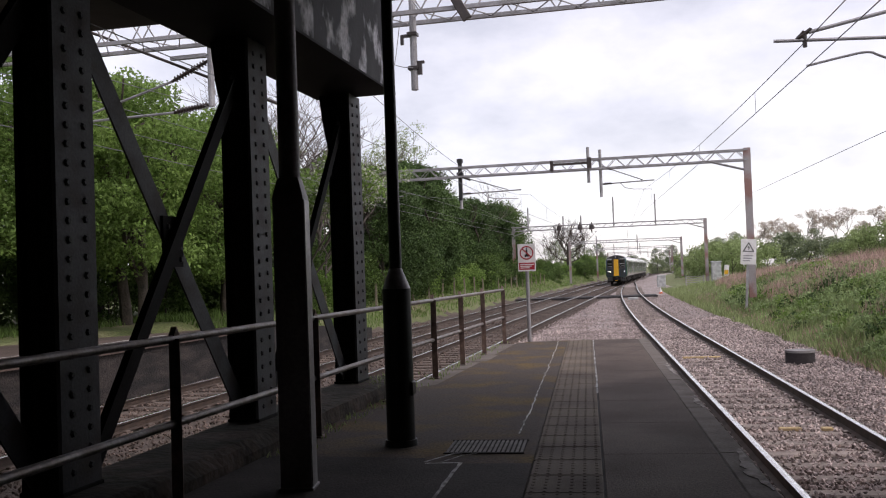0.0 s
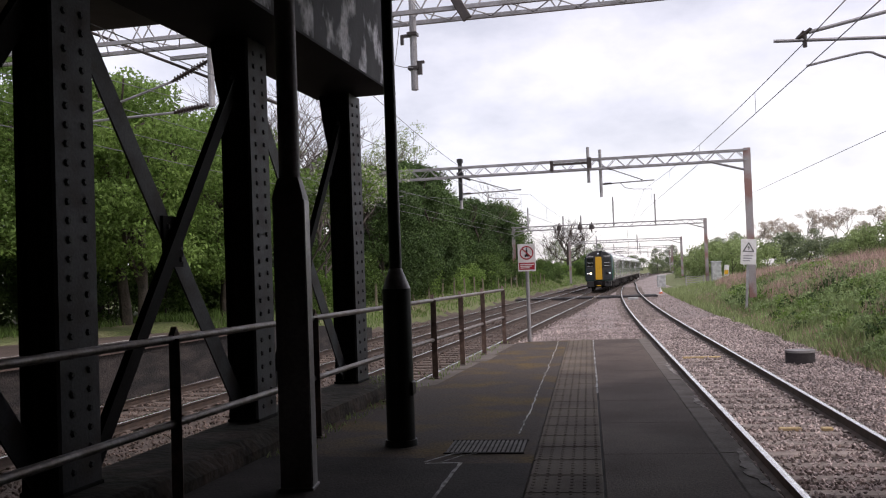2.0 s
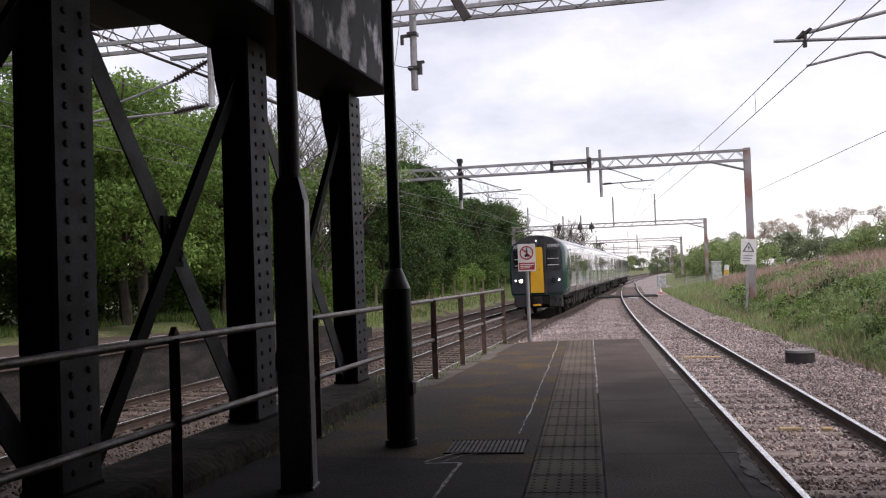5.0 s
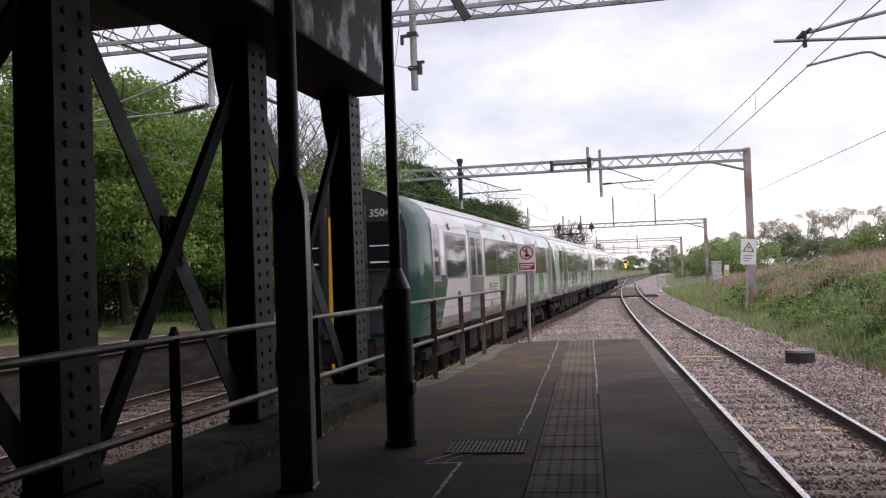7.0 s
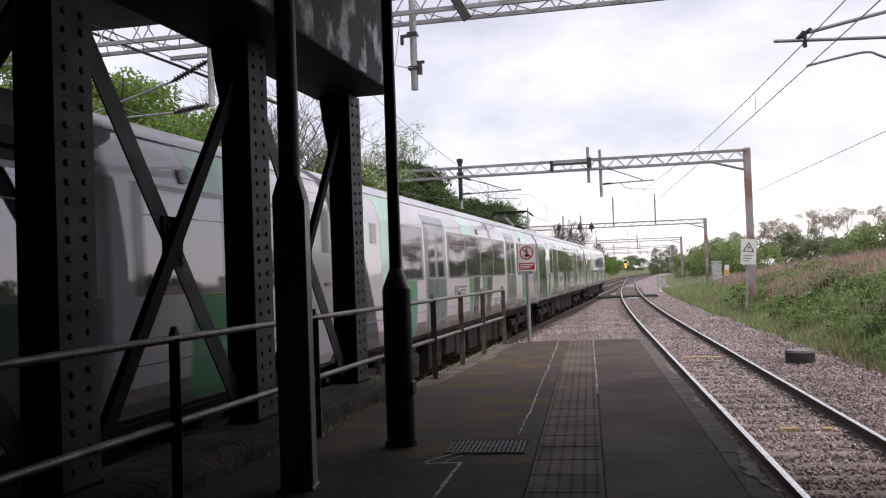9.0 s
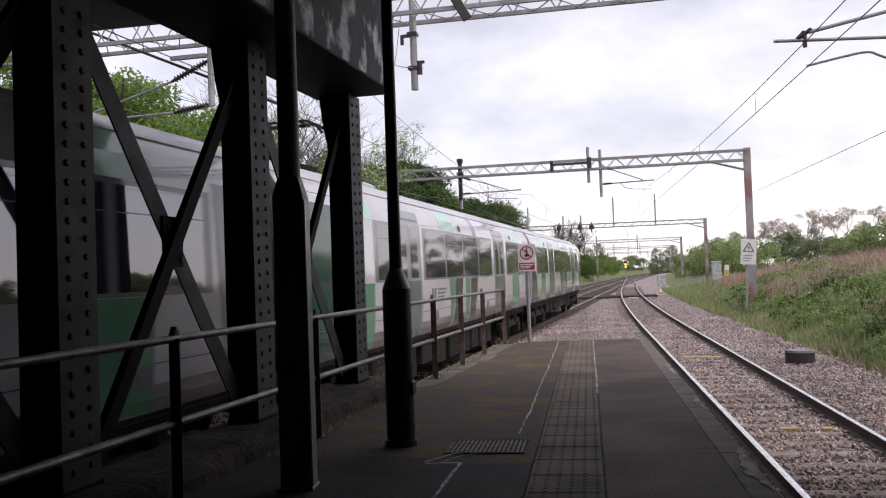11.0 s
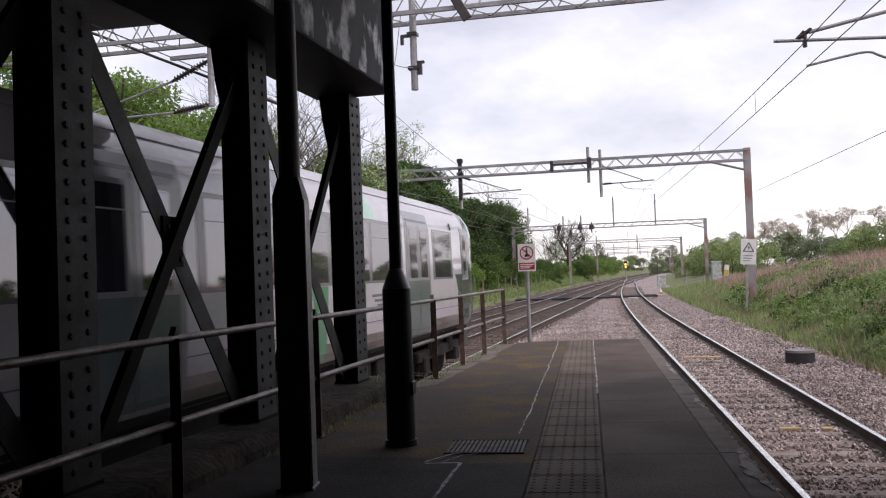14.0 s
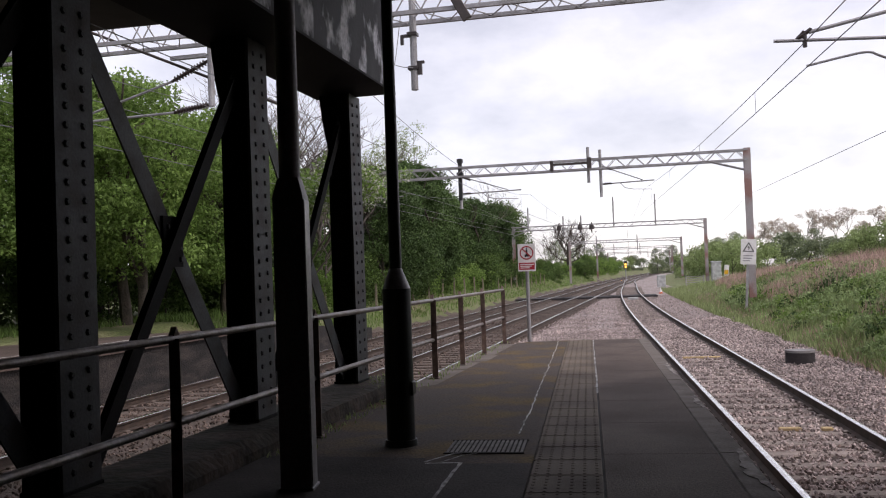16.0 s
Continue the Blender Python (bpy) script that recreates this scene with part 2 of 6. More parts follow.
M["t_under"] = mat("t_under", (0.011, 0.0095, 0.009), 0.9, col2=(0.020, 0.016, 0.014), scale=3, fine=30, spec=0.2)
M["t_light_box"] = mat("t_light_box", (0.026, 0.022, 0.020), 0.85, col2=(0.012, 0.010, 0.010), scale=3, fine=30, spec=0.2)
M["t_grime_shade"] = mat("t_grime_shade", (0.22, 0.19, 0.175), 0.5, col2=(0.11, 0.09, 0.08), scale=2.0, fine=14, bump=0.03, vary=0.2, stretch=(1, 0.4, 2))
M["t_text"] = mat("t_text", (0.8, 0.8, 0.8), 0.5, bump=0, vary=0.02)
M["head_glow"] = glow("head_glow", (1.0, 0.72, 0.45), 9.0)
M["marker_glow"] = glow("marker_glow", (0.82, 0.88, 1.0), 1.6)
M["amber_glow"] = glow("amber_glow", (1.0, 0.42, 0.06), 5.0)


# ---- mesh helpers ----
class Build:
    """Gathers vertices and faces of one mesh; faces carry a material slot."""

    def __init__(self):
        self.v, self.f, self.m = [], [], []

    def add(self, vs, fs, slot=0):
        k = len(self.v)
        self.v += [tuple(p) for p in vs]
        self.f += [tuple(i + k for i in f) for f in fs]
        self.m += [slot] * len(fs)
        return self

    def box(self, x0, x1, y0, y1, z0, z1, slot=0, c=0.0, m=None):
        """A box; c: chamfer of its upright and top edges."""
        if c:
            ring = lambda d, z: [(x0 + d, y0 + c, z), (x0 + c, y0 + d, z), (x1 - c, y0 + d, z), (x1 - d, y0 + c, z),
                                 (x1 - d, y1 - c, z), (x1 - c, y1 - d, z), (x0 + c, y1 - d, z), (x0 + d, y1 - c, z)]
            top = [(x0 + c, y0 + c, z1), (x0 + c, y0 + c, z1), (x1 - c, y0 + c, z1), (x1 - c, y0 + c, z1),
                   (x1 - c, y1 - c, z1), (x1 - c, y1 - c, z1), (x0 + c, y1 - c, z1), (x0 + c, y1 - c, z1)]
            r1 = [(x0 + 1.6 * c if p[0] < (x0 + x1) / 2 else x1 - 1.6 * c, y0 + 1.6 * c if p[1] < (y0 + y1) / 2 else y1 - 1.6 * c, z1) for p in top]
            vs = ring(0, z0) + ring(0, z1 - c) + [r1[0], r1[2], r1[4], r1[6]]
            fs = [tuple(range(7, -1, -1))] + [(i, (i + 1) % 8, 8 + (i + 1) % 8, 8 + i) for i in range(8)]
            fs += [(8, 9, 16), (9, 10, 17, 16), (10, 11, 17), (11, 12, 18, 17), (12, 13, 18), (13, 14, 19, 18), (14, 15, 19), (15, 8, 16, 19), (16, 17, 18, 19)]
        else:
            vs = [(x0, y0, z0), (x1, y0, z0), (x1, y1, z0), (x0, y1, z0), (x0, y0, z1), (x1, y0, z1), (x1, y1, z1), (x0, y1, z1)]
            fs = [(3, 2, 1, 0), (4, 5, 6, 7), (0, 1, 5, 4), (1, 2, 6, 5), (2, 3, 7, 6), (3, 0, 4, 7)]
        if m is not None:
            vs = [m @ Vector(p) for p in vs]
        return self.add(vs, fs, slot)

    def tube(self, p0, p1, r0, r1=None, n=8, slot=0, caps=True):
        p0, p1 = Vector(p0), Vector(p1)
        r1 = r0 if r1 is None else r1
        d = (p1 - p0).normalized()
        a = d.orthogonal().normalized()
        b = d.cross(a)
        ring = lambda p, r: [p + r * (math.cos(2 * math.pi * i / n) * a + math.sin(2 * math.pi * i / n) * b) for i in range(n)]
        fs = [(i, (i + 1) % n, n + (i + 1) % n, n + i) for i in range(n)]
        if caps:
            fs += [tuple(range(n - 1, -1, -1)), tuple(range(n, 2 * n))]
        return self.add(ring(p0, r0) + ring(p1, r1), fs, slot)

    def path(self, pts, r, n=6, slot=0):
        pts = [Vector(p) for p in pts]
        rings, k = [], len(pts)
        side = None
        for i, p in enumerate(pts):
            d = (pts[min(i + 1, k - 1)] - pts[max(i - 1, 0)]).normalized()
            side = d.orthogonal().normalized() if side is None else (side - side.dot(d) * d).normalized()
            b = d.cross(side)
            rr = r[i] if isinstance(r, (list, tuple)) else r
            rings += [p + rr * (math.cos(2 * math.pi * j / n) * side + math.sin(2 * math.pi * j / n) * b) for j in range(n)]
        fs = [(i * n + j, i * n + (j + 1) % n, (i + 1) * n + (j + 1) % n, (i + 1) * n + j) for i in range(k - 1) for j in range(n)]
        fs += [tuple(range(n - 1, -1, -1)), tuple(range((k - 1) * n, k * n))]
        return self.add(rings, fs, slot)

    def sweep(self, profile, frames, slot=0, closed=True, slots=None):
        """profile: (side, up) points; frames: matrices whose x is the side and z is up."""
        n, vs = len(profile), []
        for m in frames:
            vs += [m @ Vector((a, 0, b)) for a, b in profile]
        last = n if closed else n - 1
        for j in range(last):
            fs = [(i * n + j, i * n + (j + 1) % n, (i + 1) * n + (j + 1) % n, (i + 1) * n + j) for i in range(len(frames) - 1)]
            if j == 0:
                k = len(self.v)
                self.v += [tuple(p) for p in vs]
            self.f += [tuple(q + k for q in f) for f in fs]
            self.m += [slots[j] if slots else slot] * len(fs)
        if closed:
            self.f += [tuple(k + q for q in range(n)), tuple(k + (len(frames) - 1) * n + q for q in range(n - 1, -1, -1))]
            self.m += [slot, slot]
        return self

    def plate(self, outline, a, b, axis=1, slot=0):
        """An outline in two axes given depth from a to b along the third."""
        n = len(outline)
        put = {0: lambda u, v, w: (w, u, v), 1: lambda u, v, w: (u, w, v), 2: lambda u, v, w: (u, v, w)}[axis]
        vs = [put(u, v, a) for u, v in outline] + [put(u, v, b) for u, v in outline]
        fs = [tuple(range(n)), tuple(range(2 * n - 1, n - 1, -1))] + [(i + n, (i + 1) % n + n, (i + 1) % n, i) for i in range(n)]
        return self.add(vs, fs, slot)

    def mesh(self, name, mats, smooth=False):
        me = bpy.data.meshes.new(name)
        me.from_pydata(self.v, [], self.f)
        for mt in mats if isinstance(mats, (list, tuple)) else [mats]:
            me.materials.append(mt)
        if any(self.m):
            me.polygons.foreach_set("material_index", self.m)
        bm = bmesh.new()
        bm.from_mesh(me)
        if len(bm.faces) < 4000:
            bmesh.ops.recalc_face_normals(bm, faces=bm.faces)
        if smooth:
            for e in bm.edges:
                e.smooth = len(e.link_faces) < 2 or e.calc_face_angle(0) < radians(smooth)
            for f in bm.faces:
                f.smooth = True
        bm.to_mesh(me)
        bm.free()
        me.update()
        return me


def part(name, b, material, parent=None, label="", at=None, smooth=False):
    ob = new(name, b.mesh(name, material, smooth) if isinstance(b, Build) else b)
    ob.parent = parent
    if at is not None:
        ob.matrix_basis = at
    if label:
        ob["label"] = label
    return ob


def thing(name, label, category, at=None, group="", kind=""):
    ob = new(name)
    if at is not None:
        ob.matrix_basis = at
    return tagged(ob, label, category, group, kind)


def solid(name, b, material, label, category="", kind="structure", at=None, smooth=False, group=""):
    return tagged(part(name, b, material, None, "", at, smooth), label, category, group, kind)


# ---- plan ----
RAIL = -1.0            # top of rails
BALLAST = -1.17
SLOPE = 0.076
LEANROW = math.atan(SLOPE)


def line_a(y):
    """x of the near main line's centre."""
    return -5.596 + SLOPE * y + 0.000103 * max(0.0, y - 87.0) ** 2


def line_b(y):
    return line_a(y) - 3.42


def line_c(y):
    """The single line beside the platform, which joins the main line far off."""
    x = 2.615 + 0.00035 * max(0.0, y - 30.0) ** 2
    k = min(1.0, max(0.0, (y - 105.0) / 70.0))
    k = k * k * (3 - 2 * k)
    return x * (1 - k) + (line_a(y)) * k


def heading(f, y):
    return math.atan((f(y + 0.5) - f(y - 0.5)))


def on_line(f, y, z=RAIL):
    return Matrix.Translation((f(y), y, z)) @ Matrix.Rotation(-heading(f, y), 4, "Z")


def ground_z(x, y):
    left, right = line_b(y) - 2.6, max(line_c(y), line_a(y)) + 2.75 + min(1.3, max(0.0, 0.025 * (y - 17)))
    base = BALLAST - 0.03
    if x > right:
        d = x - right
        near = max(0.0, min(1.0, (95 - y) / 45))
        rise = 2.45 * (1 - math.exp(-(max(0, d - 0.2) / 3.9) ** 1.2)) * near + min(1.0, d / 8.0) * 1.05 * (1 - near)
        return base + rise + 0.10 * noise.noise((x * 0.35, y * 0.35, 0)) * min(1, d)
    if x < left:
        d = left - x
        return base + min(1.0, d / 2.5) * 1.15 + 0.07 * noise.noise((x * 0.4, y * 0.4, 3)) * min(1, d)
    return base


# ---- ground ----
def spread(a, b, step, far, grow=1.35):
    """Grid lines: even from a to b, then ever wider out to far on both sides."""
    core = list(np.arange(a, b + 1e-6, step))
    s, lo = step, a
    while lo > -far:
        s *= grow
        lo -= s
        core.insert(0, lo)
    s, hi = step, b
    while hi < far:
        s *= grow
        hi += s
        core.append(hi)
    return core


def ground():
    xs, ys = spread(-15, 16, 0.3, 2500, 1.25), spread(2, 60, 0.6, 3000, 1.12)
    vs = [(x, y, ground_z(x, y)) for y in ys for x in xs]
    n = len(xs)
    fs, ms = [], []
    for j in range(len(ys) - 1):
        for i in range(n - 1):
            x, y = (xs[i] + xs[i + 1]) / 2, (ys[j] + ys[j + 1]) / 2
            fs.append((j * n + i, j * n + i + 1, (j + 1) * n + i + 1, (j + 1) * n + i))
            w = 0.5 * noise.noise((x * 0.5, y * 0.3, 7))
            stony = line_b(y) - 2.7 + w < x < max(line_c(y), line_a(y)) + 2.95 + 0.5 * w + min(1.3, max(0.0, 0.025 * (y - 17))) + (1.6 if 55 < y < 100 else 0)
            # The bed left of the platform's near end takes the darker brown too.
            rusty = x < line_a(y) + 1.05 or (y < 13 and x < 0)
            ms.append((2 if rusty else 0) if stony else 1)
    b = Build()
    b.v, b.f, b.m = vs, fs, ms
    solid("ground", b, [M["ballast"], M["grass"], M["dirty_ballast"]], "stone ballast between grassy railway banks", "ground", smooth=60)


ground()


def stones(name, spots, label, size=(0.018, 0.034), mt="stone"):
    """Loose stones, each a crooked eight-sided lump."""
    base = np.array([(1, 0, 0), (-1, 0, 0), (0, 1, 0), (0, -1, 0), (0, 0, 1), (0, 0, -1)], float)
    tri = np.array([(0, 2, 4), (2, 1, 4), (1, 3, 4), (3, 0, 4), (2, 0, 5), (1, 2, 5), (3, 1, 5), (0, 3, 5)])
    rng = np.random.default_rng(11)
    k = len(spots)
    v = base[None] * rng.uniform(size[0], size[1], (k, 1, 1)) * rng.uniform(0.55, 1.35, (k, 6, 1)) + rng.normal(0, 0.004, (k, 6, 3))
    a, c = rng.uniform(0, 6.28, k), rng.uniform(-0.9, 0.9, k)
    ca, sa, cc, sc = np.cos(a)[:, None], np.sin(a)[:, None], np.cos(c)[:, None], np.sin(c)[:, None]
    x, y, z = v[..., 0], v[..., 1] * cc - v[..., 2] * sc, v[..., 1] * sc + v[..., 2] * cc
    v = np.stack([x * ca - y * sa, x * sa + y * ca, z], -1) + np.array(spots)[:, None, :]
    b = Build()
    b.v = v.reshape(-1, 3).tolist()
    b.f = (tri[None] + 6 * np.arange(k)[:, None, None]).reshape(-1, 3).tolist()
    b.m = [0] * len(b.f)
    solid(name, b, M[mt], label, "ballast", "stuff")


def ballast():
    rng = np.random.default_rng(5)
    spots = []
    dirty = []
    for _ in range(46000):
        y = 6.5 + 34 * rng.random() ** 1.7
        x = rng.uniform(0.98, 5.75 + 0.3 * math.sin(y * 1.3))
        d = abs(abs(x - line_c(y)) - 0.7525)
        if d < 0.085:
            continue
        if abs((y - 3.0 + 0.325) % 0.65 - 0.325) < 0.12 and abs(x - line_c(y)) < 1.2 and rng.random() < 0.72:
            continue
        spots.append((x, y, BALLAST + rng.uniform(-0.012, 0.03) + (0.02 if abs(x - line_c(y)) > 1.0 else 0)))
    for _ in range(30000):
        y = 3 + 40 * rng.random() ** 1.3
        x = line_b(y) - 2.4 + rng.random() * (8.6)
        if min(abs(abs(x - line_a(y)) - 0.7525), abs(abs(x - line_b(y)) - 0.7525)) < 0.085 or x > -2.62 + SLOPE * y:
            continue
        # Near the bridge most other stones are the darker kind as well.
        if x < line_a(y) + 1.0 or (y < 12 and rng.random() < 0.7):
            if abs((y + 90.0 + 0.325) % 0.65 - 0.325) > 0.11 or rng.random() < 0.4:
                dirty.append((x, y, BALLAST + rng.uniform(-0.012, 0.025)))
            continue
        spots.append((x, y, BALLAST + rng.uniform(-0.012, 0.03)))
    stones("stained_ballast", dirty, "dark brown ballast by the main lines, rust-stained between the rails", mt="dirty_stone")
    for _ in range(9000):
        y = 30 + 45 * rng.random()
        x = rng.uniform(line_a(y) + 1.2, line_c(y) + 3.0)
        if abs(abs(x - line_c(y)) - 0.7525) > 0.1:
            spots.append((x, y, BALLAST + rng.uniform(-0.01, 0.03)))
    for _ in range(9000):
        y = 14.8 + 20 * rng.random()
        x = rng.uniform(max(-1.9, line_a(y) + 1.3), 1.0)
        spots.append((x, y, BALLAST + max(0, 0.25 * (1 - (y - 14.8) / 3)) + rng.uniform(-0.01, 0.03)))
    stones("ballast", spots, "pinkish grey broken stone ballast around the tracks")


ballast()


# ---- tracks ----
RAILSHAPE = [(-0.075, -0.158), (0.075, -0.158), (0.075, -0.146), (0.014, -0.128), (0.010, -0.045), (0.034, -0.036), (0.036, -0.006), (0.028, 0.0),
             (-0.028, 0.0), (-0.036, -0.006), (-0.034, -0.036), (-0.010, -0.045), (-0.014, -0.128), (-0.075, -0.146)]
RAILSLOT = [0, 0, 0, 0, 0, 0, 1, 1, 1, 0, 0, 0, 0, 0]


def track(name, f, y0, y1, label, tie="sleeper_dirty"):
    th = thing(name, label, "railway track", kind="structure")
    ys = list(np.arange(y0, 100, 2.5)) + list(np.arange(100, y1 + 1, 8.0))
    for side in (-0.7525, 0.7525):
        frames = [on_line(f, y) @ Matrix.Translation((side, 0, 0)) for y in ys]
        part("rail", Build().sweep(RAILSHAPE, frames, slots=RAILSLOT), [M["rail_steel"], M["rail_head"]], th, "steel rail with polished running surface", smooth=40)
    sl = Build().box(-1.25, 1.25, -0.13, 0.13, -0.2, 0.0, c=0.02)
    for s in (-0.7525, 0.7525):
        for e in (-0.11, 0.11):
            sl.box(s + e - 0.035, s + e + 0.035, -0.06, 0.06, 0.0, 0.035, c=0.01)
    me = sl.mesh("sleeper", M[tie])
    plain = Build().box(-1.25, 1.25, -0.13, 0.13, -0.2, 0.0).mesh("sleeper", M[tie])
    y, k = y0, 0
    while y < min(y1, 110):
        part("sleeper", me if 3 < y < 32 else plain, None, th, at=on_line(f, y, RAIL - 0.158))
        y += 0.65
        k += 1
    return th


track("track_1", line_c, -30.15, 172, "single line with rusty-sided rails and buried concrete sleepers", "sleeper")
track("track_2", line_a, -90.0, 420, "near main line with polished rails in ballast")
track("track_3", line_b, -90.0, 420, "far main line with polished rails in ballast")


def crossing_boards():
    th = thing("foot_crossing", "dark timber boards laid level across the tracks", "crossing", kind="structure")
    for f, y0 in ((line_a, 70.0), (line_c, 70.5), (line_b, 70.0)):
        for u0, u1 in ((-1.9, -0.84), (-0.66, 0.66), (0.84, 1.9)):
            for i in range(5):
                b = Build().box(u0, u1, i * 0.62, i * 0.62 + 0.58, -0.14, -0.01, c=0.015)
                part("board", b, M["timber"], th, at=on_line(f, y0))
    b = Build().box(-0.35, 0.35, 0, 0.5, -0.16, 0.0, c=0.02)
    solid("point_cover", b, M["cabinet"], "pale grey metal cover between the rails", "cover", "", at=on_line(line_c, 66.0, RAIL - 0.0))


crossing_boards()


def planks():
    for y, x0, x1 in ((23.1, 2.2, 3.1), (12.98, 2.46, 2.75), (12.96, 3.0, 3.15)):
        b = Build().box(x0, x1, y - 0.05, y + 0.05, BALLAST + 0.012, BALLAST + 0.055, c=0.01)
        solid("plank", b, M["yellow_wood"], "short yellow timber plank lying in the ballast", "plank", "")


planks()


# ---- platform ----
P_END, P_RIGHT = 14.65, 0.87


def fence_x(y):
    return -2.407 + 0.0757 * y


def platform():
    b = Build()
    left = lambda y: fence_x(y) - 0.13
    b.plate([(P_RIGHT, -20), (P_RIGHT, P_END), (left(P_END), P_END - 0.45), (left(9.05), 9.05), (fence_x(9.0) - 0.72, 9.0), (fence_x(-20) - 0.72, -20)], -1.3, -0.03, axis=2)
    pl = solid("platform", b, M["coping"], "long low railway platform with a worn dark surface", "platform")
    a = Build()
    a.plate([(-0.365, -20), (-0.365, P_END), (-0.99, P_END - 0.15), (left(P_END) + 0.28, P_END - 0.42), (left(9.2) + 0.28, 9.2), (fence_x(8.9) - 0.09, 8.9), (fence_x(-20) - 0.09, -20)], -0.028, 0.0, axis=2)
    part("old_surface", a, M["asphalt_old"], pl, "worn mossy asphalt")
    e = lambda y: fence_x(y) - 0.085
    part("patched_surface", Build().plate([(-0.366, -20), (-0.366, 5.34), (-1.0, 5.34), (-1.02, 5.5), (e(5.6), 5.6), (e(-20), -20)], -0.02, 0.0035, axis=2), M["asphalt_dark"], pl, "darker asphalt patch")
    # joint bed under the slabs
    j = Build().box(-0.364, 0.74, -20, P_END, -0.0295, -0.008)
    part("bed", j, M["joint"], pl)
    return pl


plat = platform()


def railings():
    posts = [-5.4, -3.4, -1.5, 0.4, 2.4, 4.36, 6.27, 8.02, 9.73, 11.12, 12.53, 14.22]
    for i, y in enumerate(posts):
        th = thing("railing_post", "rusty upright steel railing post on the platform edge", "railing post", pose(fence_x(y), y, 0, 0, 0, -4.3), group="railing posts")
        b = Build().plate([(-0.03, 0.0), (0.03, 0.0), (0.026, 0.86), (0.0, 0.9), (-0.026, 0.86)], -0.016, 0.016, axis=0)
        b.box(-0.004, 0.045, -0.03, -0.022, 0, 0.84)
        part("shaft", b, M["post_rust"], th)
        part("foot", Build().box(-0.05, 0.05, -0.06, 0.06, 0, 0.012, c=0.004), M["post_rust"], th)
    for z, r in ((0.838, 0.021), (0.415, 0.021)):
        pts = [(fence_x(y) + 0.002, y, z) for y in posts]
        if z > 0.6:
            y = posts[-1]
            pts += [(fence_x(y + 0.05), y + 0.05, z), (fence_x(y + 0.1) + 0.0, y + 0.11, z - 0.05), (fence_x(y + 0.1), y + 0.12, 0.47), (fence_x(y), y + 0.06, 0.415)]
        b = Build().path(pts, r, 10)
        solid("handrail", b, M["railing"], "worn grey tubular steel handrail on rusty posts", "handrail", "", smooth=50, group="railing tubes")


railings()


# ---- bridge over the platform end ----
DECK_Z, PLINTH_Z = 4.0, 0.12


def col_x(y):
    return -2.806 + SLOPE * y


def on_row(y, z=0.0):
    return Matrix.Translation((col_x(y), y, z)) @ Matrix.Rotation(-LEANROW, 4, "Z")


COLS = [-2.60, -0.38, 1.84, 4.03, 6.20, 8.38]


